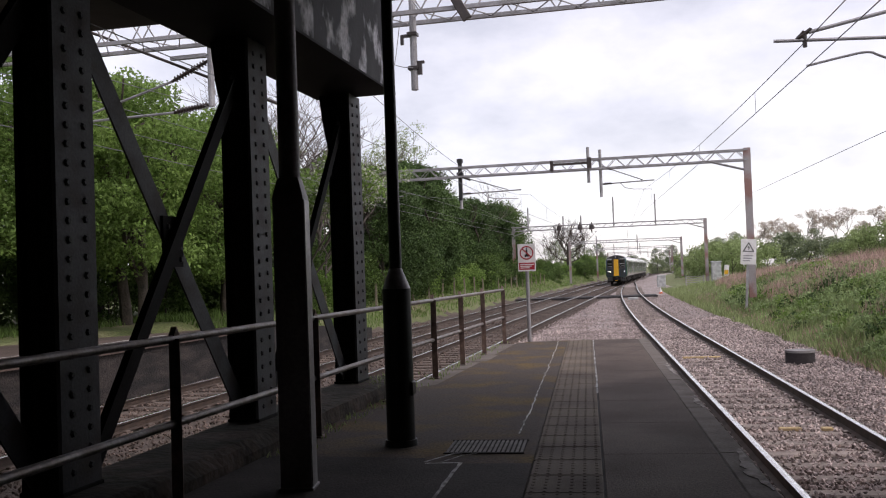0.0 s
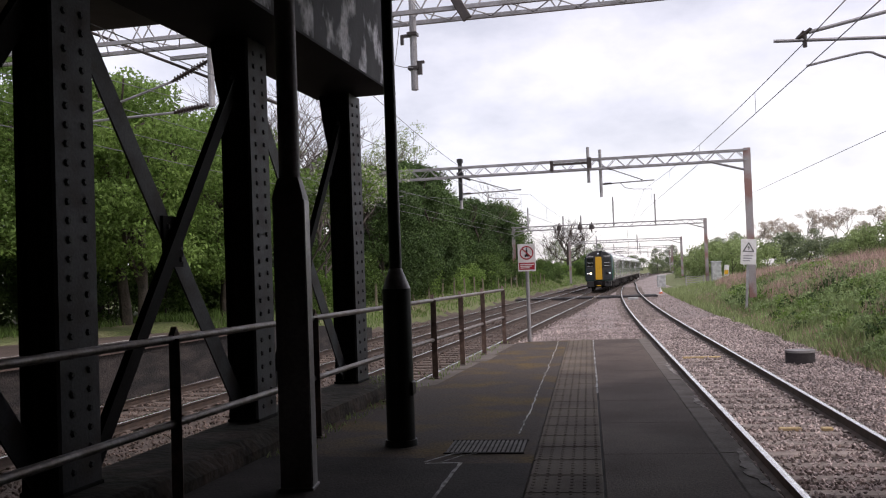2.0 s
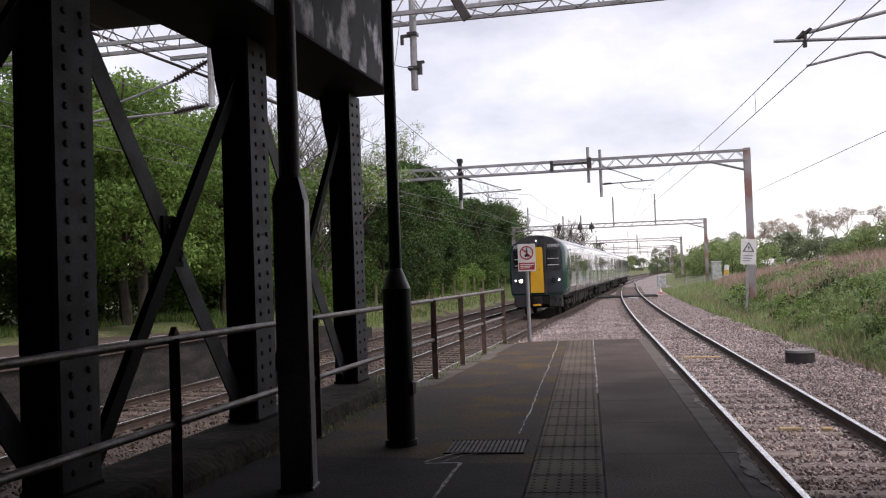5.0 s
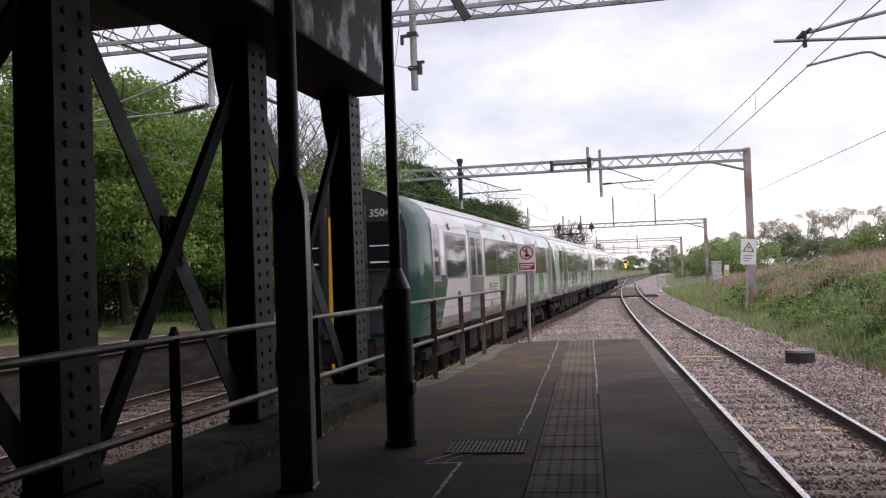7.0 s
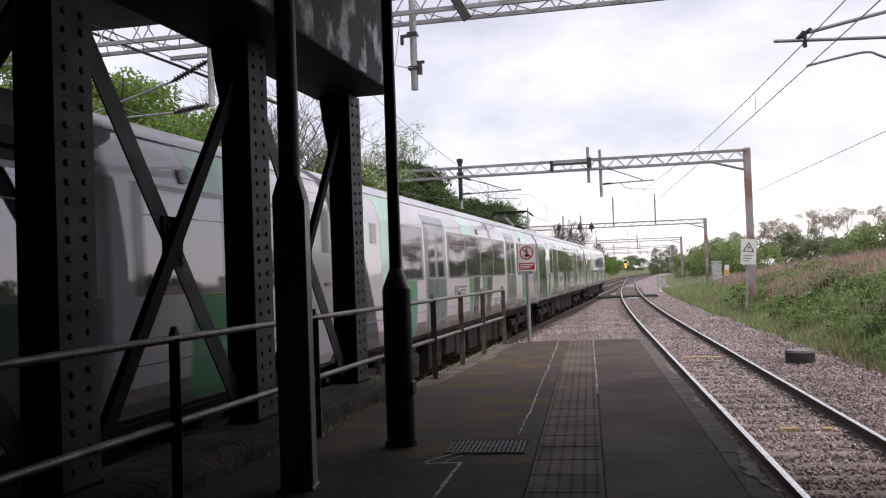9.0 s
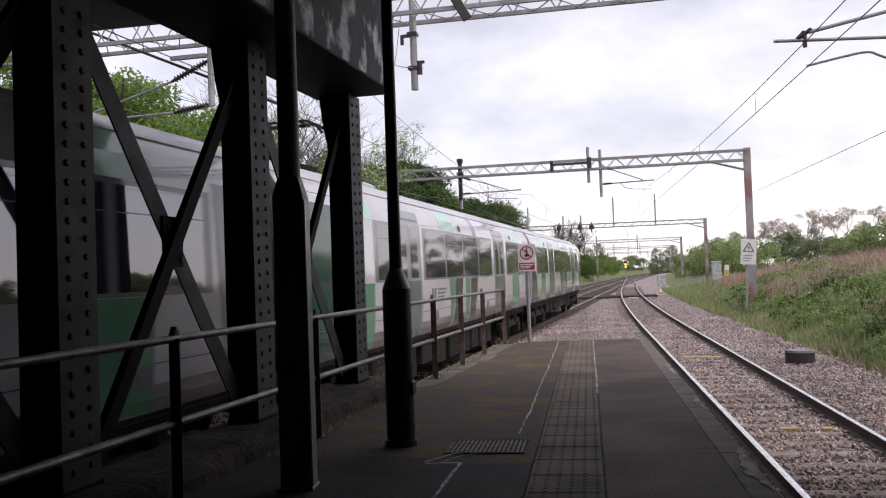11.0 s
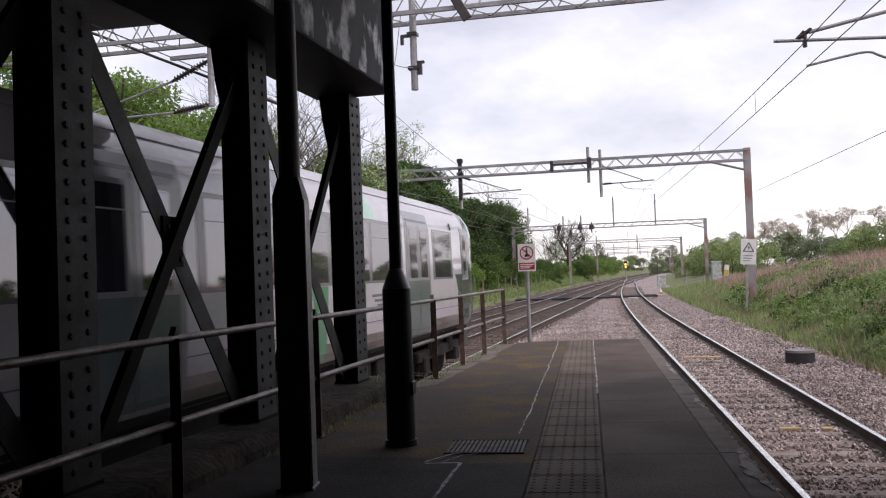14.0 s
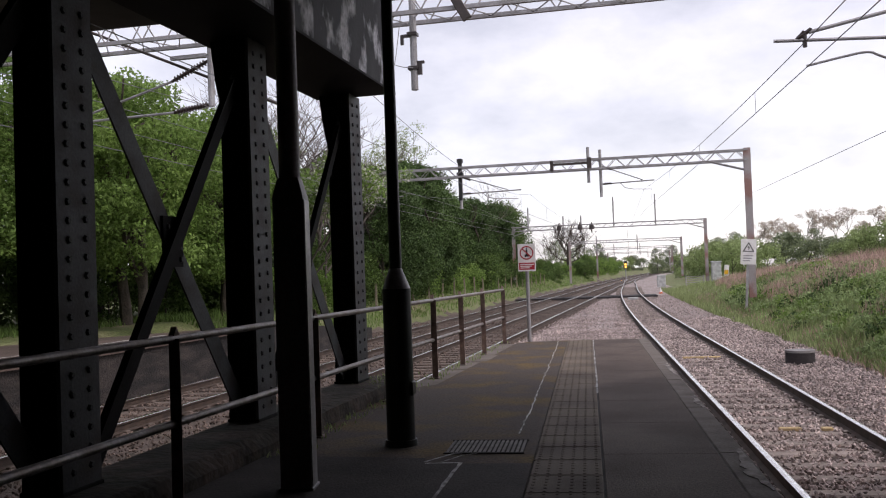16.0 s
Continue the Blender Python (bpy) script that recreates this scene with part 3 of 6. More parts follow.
def bridge():
    pl, vs = Build(), []
    ys = [-6 + 0.06 * i for i in range(251)]
    prof = [(-0.09, -0.03), (-0.10, 0.05), (-0.125, 0.10), (-0.18, PLINTH_Z), (-0.40, PLINTH_Z), (-0.63, PLINTH_Z), (-0.70, 0.09), (-0.715, -0.03)]
    for i, y in enumerate(ys):
        for j, (a, z) in enumerate(prof):
            n1 = noise.noise((y * 2.3, j * 0.7, 0.0)) + 0.6 * noise.noise((y * 7.0, j * 1.3, 5.0))
            k = 0.022 if 1 <= j <= 3 else 0.006
            vs.append((fence_x(y) + a + (k * n1 if j < 4 else 0), y, z + (k * 0.8 * n1 if 1 <= j <= 3 else 0.004 * n1 if j else 0)))
    n = len(prof)
    pl.add(vs, [(i * n + j, i * n + j + 1, (i + 1) * n + j + 1, (i + 1) * n + j) for i in range(250) for j in range(n - 1)] + [tuple(range(n)), tuple(range(250 * n + n - 1, 250 * n - 1, -1))])
    solid("plinth", pl, M["mossy"], "mossy concrete plinth under the bridge columns", "plinth")
    riv = Build()
    r = 0.021
    riv.add([(0, r * math.cos(a), r * math.sin(a)) for a in np.arange(6) * math.pi / 3] + [(r * 0.55, 0.6 * r * math.cos(a), 0.6 * r * math.sin(a)) for a in np.arange(6) * math.pi / 3],
            [(i, (i + 1) % 6, 6 + (i + 1) % 6, 6 + i) for i in range(6)] + [(6, 7, 8, 9, 10, 11)])
    riv = riv.mesh("rivet", M["rivet"])
    top = 2.86
    for k, y in enumerate(COLS):
        th = thing("steel_column", "riveted black steel bridge column with grey flange", "column", on_row(y, PLINTH_Z), group="bridge columns")
        h = top - PLINTH_Z
        D = 0.31
        # Sky-lit flange coloured grey; the recessed web and far flange near black as shaded.
        fl = part("flange", Build().box(-0.022, 0.0, 0, D, 0, h), M["grey_steel"], th, "riveted flange plate, greyed as the sky-lit side")
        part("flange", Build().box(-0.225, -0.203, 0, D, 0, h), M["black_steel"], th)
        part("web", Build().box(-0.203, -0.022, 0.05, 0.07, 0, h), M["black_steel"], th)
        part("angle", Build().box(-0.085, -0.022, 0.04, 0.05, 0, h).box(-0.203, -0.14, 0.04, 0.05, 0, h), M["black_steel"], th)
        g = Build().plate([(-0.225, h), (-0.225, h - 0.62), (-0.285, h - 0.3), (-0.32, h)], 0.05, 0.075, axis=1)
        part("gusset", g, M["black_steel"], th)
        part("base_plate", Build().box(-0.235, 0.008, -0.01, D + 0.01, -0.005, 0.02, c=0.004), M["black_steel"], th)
        if y > 1:
            z = 0.10
            while z < h - 0.03:
                for yy, dz in ((0.085, 0.0), (0.225, 0.012)):
                    part("rivet", riv, None, fl, at=Matrix.Translation((0.0, yy, z + dz)))
                z += 0.094
    for k in range(len(COLS) - 1):
        y0, y1 = COLS[k] + 0.30, COLS[k + 1] + 0.02
        span = (y1 - y0) / math.cos(LEANROW)
        # The first brace is coloured grey as lit, the second near black.
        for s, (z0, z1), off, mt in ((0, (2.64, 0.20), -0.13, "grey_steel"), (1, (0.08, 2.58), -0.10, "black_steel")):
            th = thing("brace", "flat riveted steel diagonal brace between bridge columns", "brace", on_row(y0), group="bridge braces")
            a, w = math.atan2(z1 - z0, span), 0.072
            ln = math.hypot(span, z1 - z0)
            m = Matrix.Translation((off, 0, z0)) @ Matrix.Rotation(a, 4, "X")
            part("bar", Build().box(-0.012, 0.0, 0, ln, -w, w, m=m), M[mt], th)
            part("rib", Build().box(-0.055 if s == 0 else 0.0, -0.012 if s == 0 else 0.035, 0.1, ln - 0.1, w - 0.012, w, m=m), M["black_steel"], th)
        th = thing("gusset_plate", "riveted steel plate where the braces cross", "plate", on_row(y0), group="bridge gussets")
        b = Build().plate([(span / 2 - 0.08, 1.22), (span / 2 + 0.14, 1.22), (span / 2 + 0.15, 1.53), (span / 2 - 0.09, 1.53)], -0.129, -0.113, axis=0)
        plate = part("plate", b, M["black_steel"], th)
        if y0 > 1:
            for dy, dz in ((-0.07, 0.09), (-0.07, 0.02), (-0.06, -0.05), (0.06, 0.04), (0.07, -0.04), (0.075, -0.11)):
                part("rivet", riv, None, plate, at=Matrix.Translation((-0.112, span / 2 + 0.035 + dy, 1.375 + dz)))
    # box girder on the columns
    g = Build()
    g0, g1, e0, e1 = -0.40, 0.36, -8.0, 8.62
    m = on_row(0)
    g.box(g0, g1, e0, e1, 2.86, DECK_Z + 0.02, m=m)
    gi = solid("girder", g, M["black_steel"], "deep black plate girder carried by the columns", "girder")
    part("fascia", Build().box(g1 + 0.002, g1 + 0.014, e0, e1 - 0.003, 2.862, DECK_Z, m=m), M["flaking"], gi, "plate with flaking white paint")
    part("bottom_angle", Build().box(g1 + 0.014, g1 + 0.04, e0, e1, 2.85, 2.87, m=m), M["black_steel"], gi)
    # The unseen reach behind and to the right is sized for shade.
    d = Build().plate([(-40, 11.5), (-1.75, 9.33), (-1.9, 8.5), (16, 7.4), (16, -30), (-40, -30)], DECK_Z, DECK_Z + 0.7, axis=2)
    solid("bridge_deck", d, M["deck"], "dark underside of the bridge deck overhead", "bridge deck")
    # Unseen brick walls, added to hold back light from the sides and behind.
    w = Build().box(4.75, 7, -30, 8.0, -1.5, DECK_Z)
    solid("wall_east", w, M["brick"], "unseen brick wall added east to hold off light", "wall")
    w = Build().box(-5.6, 4.75, -16.5, -16.0, -1.5, DECK_Z)
    solid("wall_south", w, M["brick"], "unseen brick wall added behind to hold off light", "wall")
    w = Build().box(-18.3, -12.6, -16.5, -16.0, -1.5, DECK_Z)
    solid("wall_south_west", w, M["brick"], "unseen brick wall added behind the far platform to hold off light", "wall")
    w = Build().box(-19.5, -18.3, -30, 6, -1.5, DECK_Z)
    solid("wall_west", w, M["brick"], "unseen brick wall added west to hold off light", "wall")


bridge()


def lamp_columns():
    th = thing("lamp_column", "black steel lamp column with a thick base and cone collar", "lamp column", pose(-1.26, 5.95, 0))
    part("base", Build().tube((0, 0, 0), (0, 0, 1.03), 0.094, 0.094, 20), M["lamp_black"], th, smooth=40)
    part("plinth_ring", Build().tube((0, 0, 0), (0, 0, 0.04), 0.11, 0.105, 20), M["lamp_black"], th, smooth=40)
    # Collar painted paler than the black column, as its slope catches the sky.
    part("collar", Build().tube((0, 0, 1.03), (0, 0, 1.165), 0.094, 0.042, 20), M["lit_grey"], th, "conical collar, greyed as if the sky lit it", smooth=40)
    part("pole", Build().tube((0, 0, 1.165), (0, 0, 3.95), 0.042, 0.036, 16), M["lamp_black"], th, smooth=40)
    part("door", Build().box(0.085, 0.10, -0.05, 0.05, 0.33, 0.42, c=0.006), M["lamp_black"], th)
    th = thing("square_post", "dark square steel post with a wider lower casing", "post", pose(-1.57, 4.74, 0, 0, 0, 6))
    part("casing", Build().box(-0.082, 0.082, -0.075, 0.075, 0, 1.56), M["post_dark"], th)
    part("shoulder", Build().add([(-0.082, -0.075, 1.56), (0.082, -0.075, 1.56), (0.082, 0.075, 1.56), (-0.082, 0.075, 1.56), (-0.055, -0.055, 1.66), (0.055, -0.055, 1.66), (0.055, 0.055, 1.66), (-0.055, 0.055, 1.66)],
                                 [(0, 1, 5, 4), (1, 2, 6, 5), (2, 3, 7, 6), (3, 0, 4, 7), (4, 5, 6, 7), (3, 2, 1, 0)]), M["post_dark"], th)
    part("shaft", Build().tube((0, 0, 1.62), (0, 0, 3.98), 0.058, 0.055, 16), M["post_dark"], th, smooth=40)
    # Pale sheet that paints the post's right side as lit.
    part("edge_strip", Build().box(0.083, 0.089, -0.068, 0.06, 0.02, 1.54), M["lit_grey"], th)
    part("foot", Build().box(-0.092, 0.096, -0.085, 0.085, 0, 0.02, c=0.005), M["post_dark"], th)


lamp_columns()


def warning_sign():
    th = thing("warning_sign", "white sign with red ring and panel on grey post", "sign", pose(-0.95, 14.5, 0, 0, 0, 3))
    part("post", Build().tube((0, 0, -0.3), (0, 0, 1.5), 0.03, 0.03, 12), M["galv"], th, smooth=40)
    bd = part("board", Build().box(-0.138, 0.138, -0.045, -0.035, 1.115, 1.545, c=0.003), M["board_white"], th, "white sign board")
    ring = Build()
    n, R, w = 32, 0.108, 0.018
    vs = [((R - w * k) * math.cos(2 * math.pi * i / n), -0.0475, 1.405 + (R - w * k) * math.sin(2 * math.pi * i / n)) for k in (0, 1) for i in range(n)]
    ring.add(vs, [(i, (i + 1) % n, n + (i + 1) % n, n + i) for i in range(n)])
    d = math.sqrt(0.5)
    ring.add([(-0.09 * d - 0.007, -0.048, 1.405 + 0.09 * d - 0.007), (-0.09 * d + 0.007, -0.048, 1.405 + 0.09 * d + 0.007), (0.09 * d + 0.007, -0.048, 1.405 - 0.09 * d + 0.007), (0.09 * d - 0.007, -0.048, 1.405 - 0.09 * d - 0.007)], [(0, 1, 2, 3)])
    part("red_ring", ring, M["red"], th, "red ring with a slash")
    bar = Build().box(-0.012, 0.016, -0.0468, -0.046, 1.345, 1.46)
    bar.box(-0.03, -0.012, -0.0468, -0.046, 1.335, 1.38).box(0.014, 0.032, -0.0468, -0.046, 1.335, 1.385).box(-0.005, 0.012, -0.0468, -0.046, 1.468, 1.487)
    part("symbol", bar, M["sign_black"], th, "plain black bars")
    part("red_panel", Build().box(-0.122, 0.122, -0.0475, -0.046, 1.14, 1.25), M["red"], th)
    for i in range(3):
        part("text_bar", Build().box(-0.105, 0.105 - 0.03 * i, -0.0492, -0.048, 1.215 - 0.027 * i, 1.229 - 0.027 * i), M["board_white"], th)


warning_sign()


def drain():
    th = thing("drain_grate", "dark slotted drain grate set in the asphalt", "drain", pose(-0.68, 5.85, 0))
    part("tray", Build().box(-0.245, 0.245, -0.215, 0.215, 0.001, 0.005), M["t_under"], th)
    for i in range(17):
        part("slat", Build().box(-0.24 + i * 0.029, -0.224 + i * 0.029, -0.2, 0.2, 0.003, 0.009), M["drain_iron"], th)
    for yy in (-0.222, 0.2):
        part("rim", Build().box(-0.25, 0.25, yy, yy + 0.022, 0.002, 0.009), M["asphalt_dark"], th)


drain()


# ---- opposite platform ----
def far_platform():
    f = lambda y: line_b(y) - 1.45
    z = -0.07
    rim = [(f(-60), -60), (f(24), 24), (f(24) - 0.35, 24), (-9.87, 21.7), (-11.1, 19.9), (-12.3, 17.8), (-13.2, 12.0), (-17.2, -60)]
    th = thing("far_platform", "low brick-faced platform with asphalt top across the tracks", "platform", kind="structure")
    part("base", Build().plate([(x - 0.08 if k < 2 else x, y) for k, (x, y) in enumerate(rim)], -1.3, z - 0.14, axis=2), M["soot_brick"], th, "sooty dark brick face")
    part("top", Build().plate(rim, z - 0.14, z, axis=2), M["asphalt"], th, "asphalt surface")
    part("end_wall", Build().add([(f(24), 24.01, z), (f(24) - 0.35, 24.01, z), (f(33) - 0.35, 33, -0.75), (f(33), 33, -0.75), (f(24), 24.01, -1.3), (f(24) - 0.35, 24.01, -1.3), (f(33) - 0.35, 33, -1.3), (f(33), 33, -1.3)],
                                 [(0, 1, 2, 3), (0, 3, 7, 4), (2, 1, 5, 6), (3, 2, 6, 7), (0, 4, 5, 1)]), M["soot_brick"], th)
    part("white_line", Build().plate([(f(-60) - 0.75, -60), (f(20) - 0.75, 20), (f(20) - 0.85, 20), (f(-60) - 0.85, -60)], z + 0.001, z + 0.006, axis=2), M["white_line"], th, "white painted line")


far_platform()


# ---- overhead line portals ----
def portal(y, x0, x1, z0, z1, mast_right, mast_left, label, drops=(), zr=-1.2, zl=-1.2, t=0.0, w=0.22):
    th = thing("gantry", label, "gantry", Matrix.Translation((0, y, 0)) @ Matrix.Rotation(-LEANROW + t, 4, "Z"), group="overhead line gantries")
    c = 0.04
    for yy in (-w, w):
        for z in (z0 + c, z1 - c):
            part("chord", Build().box(x0, x1, yy - c, yy + c, z - c, z + c), M["galv"], th)
    n = max(6, int((x1 - x0) / 0.85))
    step = (x1 - x0) / n
    b = Build()
    for i in range(n):
        xa, xm = x0 + i * step, x0 + (i + 0.5) * step
        for yy in (-w, w):
            b.tube((xa, yy, z0 + c), (xm, yy, z1 - c), 0.016, n=5).tube((xm, yy, z1 - c), (xa + step, yy, z0 + c), 0.016, n=5)
        b.tube((xa, -w, z0 + c), (xm, w, z0 + c), 0.013, n=5).tube((xm, w, z0 + c), (xa + step, -w, z0 + c), 0.013, n=5)
    part("lacing", b, M["galv"], th, "zigzag lacing bars")
    for on, x, z in ((mast_right, x1, zr), (mast_left, x0, zl)):
        if on:
            mb = Build()
            mb.plate([(x + a, b) for a, b in ((-0.15, -0.13), (0.15, -0.13), (0.15, -0.11), (0.012, -0.11), (0.012, 0.11), (0.15, 0.11), (0.15, 0.13), (-0.15, 0.13), (-0.15, 0.11), (-0.012, 0.11), (-0.012, -0.11), (-0.15, -0.11))], z, z1 + 0.05, axis=2)
            part("mast", mb, M["galv_rust"], th, "grey steel mast streaked with rust")
            s = -1 if x == x1 else 1
            part("knee_brace", Build().tube((x + s * 0.1, 0, z0 - 0.4), (x + s * 1.6, 0, z0 + 0.05), 0.05, n=6), M["galv"], th)
    for x, lo, hi in drops:
        part("drop_tube", Build().tube((x, 0, lo), (x, 0, hi), 0.07, n=10), M["galv"], th, "vertical drop tube")
    return th


def ribbed(p, q, n, r0=0.035, r1=0.075):
    """A rod with n ribs."""
    p, q = Vector(p), Vector(q)
    pts, rs = [p], [r0]
    for i in range(n):
        for k, r in ((0.15, r0), (0.3, r1), (0.55, r1 * 0.75), (0.7, r0)):
            pts.append(p + (q - p) * ((i + k) / n * 0.86 + 0.07))
            rs.append(r)
    return Build().path(pts + [q], rs + [r0], 8)


def arm(x, y, z, dx, name="registration_arm", lo=0.35, group="registration arms"):
    """Bracket with insulators that reaches from a drop tube to the wires."""
    th = thing(name, "steel bracket arm with ribbed brown insulators", "bracket arm", pose(x, y, z, 0, 0, -math.degrees(LEANROW)), group=group)
    s = 1 if dx > 0 else -1
    part("stay", Build().tube((0, 0, 0.85), (dx * 0.78, 0, 0.10), 0.024, n=6), M["galv"], th)
    part("tube", Build().tube((0, 0, 0.0), (dx, 0, 0.06), 0.03, n=6), M["galv"], th)
    part("steady", Build().path([(dx * 0.35, 0, 0.05), (dx * 0.45, 0, -0.22), (dx * 0.6, 0, -0.30), (dx * 0.95, 0, -lo)], 0.017, 5), M["galv"], th)
    for z0, z1 in ((0.85, 0.45), (0.0, 0.03)):
        b = ribbed((s * 0.1, 0, z0 + (z1 - z0) * 0.1), (s * 0.5, 0, z0 + (z1 - z0) * 0.5), 7)
        part("insulator", b, M["insulator"], th, "ribbed brown insulator")


portal(17.5, -15.0, 9.0, 6.18, 6.95, True, True, "lattice steel gantry over the tracks with drop tubes", drops=((-3.25, 4.78, 7.1), (-7.65, 4.8, 6.9)), w=0.38)
portal(42.8, -14.0, 7.2, 5.68, 6.2, True, True, "lattice steel overhead line gantry on rusty grey masts", drops=((-13.45, 4.4, 7.0), (-12.7, 4.6, 6.3), (-5.85, 4.2, 6.6), (0.2, 5.1, 6.75), (0.75, 4.4, 6.6)), zr=-0.4)
portal(89.0, -7.1, 11.0, 5.0, 5.45, True, True, "distant lattice overhead line gantry", drops=((-5.6, 5.2, 7.3), (-0.5, 4.4, 6.3), (2.6, 5.0, 7.9), (6.5, 5.0, 8.0), (-2.2, 4.4, 6.3)), zr=-0.4, zl=-1.3)
portal(128.0, -2.4, 12.6, 4.6, 5.0, True, True, "distant lattice overhead line gantry", drops=((1.3, 3.4, 5.6), (6.8, 3.4, 5.6)), zr=-0.3, zl=-1.0)
portal(176.0, 1.8, 15.6, 4.6, 5.0, True, True, "distant lattice overhead line gantry", drops=((5.0, 3.4, 5.6), (9.8, 3.4, 5.6)), zr=-0.3, zl=-1.0)
portal(232.0, 5.0, 20.0, 4.6, 5.0, True, True, "distant lattice overhead line gantry", drops=((10.0, 3.4, 5.6), (14.8, 3.4, 5.6)), zr=-0.3, zl=-1.0)


def strain_arm():
    """Insulated bracket on the drop tube behind the bridge columns."""
    th = thing("bracket_arm", "heavy bracket arm with ribbed brown insulators on a drop tube", "bracket arm", pose(0, 17.5, 0, 0, 0, -math.degrees(LEANROW)))
    x0 = -7.63
    for (xa, za), (xb, zb), (xc, zc) in (((x0 - 0.08, 5.76), (-8.56, 5.39), (-11.0, 4.72)), ((x0 - 0.06, 4.84), (-8.52, 4.73), (-11.0, 4.68))):
        part("rod", Build().tube((xb, 0, zb), (xc, 0, zc), 0.028, n=8), M["galv"], th, smooth=40)
        b = ribbed((xa, 0, za), (xb, 0, zb), 11)
        part("insulator", b, M["insulator"], th, "ribbed brown insulator")
    # Steel rod given the dark insulator colour to stand backlit against the sky.
    part("strut", Build().tube((-10.9, 0.1, 6.82), (-6.0, 0.1, 4.66), 0.03, n=8), M["insulator"], th, smooth=40)
    part("knee", Build().box(-8.56, -7.75, -0.05, 0.05, 5.84, 5.92, m=Matrix.Translation((0, 0, 0))), M["galv"], th)


strain_arm()


def fittings():
    """Clamps, isolators and a dropper on the gantries."""
    def fitting(name, label, b, mt, x, y, z):
        solid(name, b, M[mt], label, "fitting", "", at=pose(x, y, z, 0, 0, -math.degrees(LEANROW)))

    fitting("pipe_clamp", "dark steel clamp with a hook on the drop tube", Build().box(-0.1, 0.1, -0.1, 0.1, 0, 0.07, c=0.01).box(-0.22, -0.08, -0.03, 0.03, -0.02, 0.04).box(-0.25, -0.19, -0.03, 0.03, -0.16, 0.03), "insulator", -3.25, 17.75, 5.86)
    fitting("pipe_clamp", "dark steel clamp with a hook on the drop tube", Build().box(-0.1, 0.1, -0.1, 0.1, 0, 0.07, c=0.01).box(0.08, 0.17, -0.03, 0.03, -0.1, 0.16).box(0.05, 0.22, -0.03, 0.03, 0.12, 0.17), "insulator", -3.25, 17.75, 5.18)
    fitting("jumper_wire", "thin pale wire looped from gantry to drop tube", Build().path([(0, 0, 0), (-0.06, 0, -0.4), (-0.13, 0, -0.85), (-0.17, 0, -1.06), (0.0, 0, -1.12), (0.2, 0, -1.15)], 0.008, 5), "galv", -3.45, 17.65, 6.35)
    fitting("gantry_bracket", "dark broken bracket hanging under the gantry", Build().box(-0.16, 0.02, -0.06, 0.06, 0, 0.5, c=0.01, m=Matrix.Rotation(-0.5, 4, "Y")), "insulator", -2.02, 17.2, 6.0)
    fitting("isolator", "dark switch bar fixed along the gantry", Build().box(-0.9, 0.9, -0.06, 0.06, 0, 0.1, c=0.01).box(-0.95, -0.8, -0.08, 0.08, -0.25, 0.25, c=0.02).box(0.75, 0.95, -0.08, 0.08, -0.2, 0.3, c=0.02), "insulator", -0.6, 42.6, 5.95)
    fitting("gantry_clamp", "dark steel clamp post on the gantry", Build().box(-0.085, 0.085, -0.1, 0.1, -1.1, 0.8, c=0.02).box(-0.13, 0.13, -0.13, 0.13, 0.7, 0.9, c=0.03).box(-0.15, 0.15, -0.15, 0.15, 0.1, 0.25, c=0.02), "sign_black", -5.85, 43.25, 5.7)
    for x in (-2.6, -0.6, 0.5):
        fitting("isolator", "dark round insulator on the far gantry", Build().tube((0, 0, -0.2), (0, 0, 0.25), 0.26, 0.2, 10).tube((0, 0, -0.5), (0, 0, 0.5), 0.07, n=6), "insulator", x, 88.8, 5.1)


fittings()
arm(-5.85, 43.25, 4.9, 2.9)
arm(-11.6, 43.7, 4.9, 2.9)
arm(0.75, 42.75, 5.0, 2.4)


def right_mast():
    """Mast beside the single line whose arms hold the wire."""
    th = thing("cantilever_mast", "grey steel mast with bracket arms holding the overhead wire", "mast", pose(7.6, 12.9, 0))
    part("mast", Build().box(-0.12, 0.12, -0.12, 0.12, -1.2, 6.2), M["galv"], th)
    part("upper_arm", Build().tube((-0.1, 0, 5.1), (-4.53, 0, 4.2), 0.026, n=8), M["galv"], th, smooth=40)
    part("lower_arm", Build().tube((-0.1, 0, 3.93), (-4.99, 0, 4.11), 0.024, n=8), M["galv"], th, smooth=40)
    part("steady_arm", Build().path([(-3.3, 0, 3.74), (-3.57, 0, 3.785), (-3.67, 0, 3.83), (-3.74, 0, 3.868), (-3.8, 0, 3.878), (-3.9, 0, 3.873), (-4.2, 0, 3.82), (-4.58, 0, 3.745)], 0.017, 6), M["galv"], th, smooth=40)
    b = Build()
    b.tube((-4.59, 0, 4.0), (-4.59, 0, 4.2), 0.03, n=6).tube((-4.68, 0, 4.12), (-4.5, 0, 4.24), 0.03, n=6).tube((-4.72, 0, 4.10), (-4.6, 0, 4.22), 0.016, n=6)
    part("clamp", b, M["insulator"], th)


right_mast()


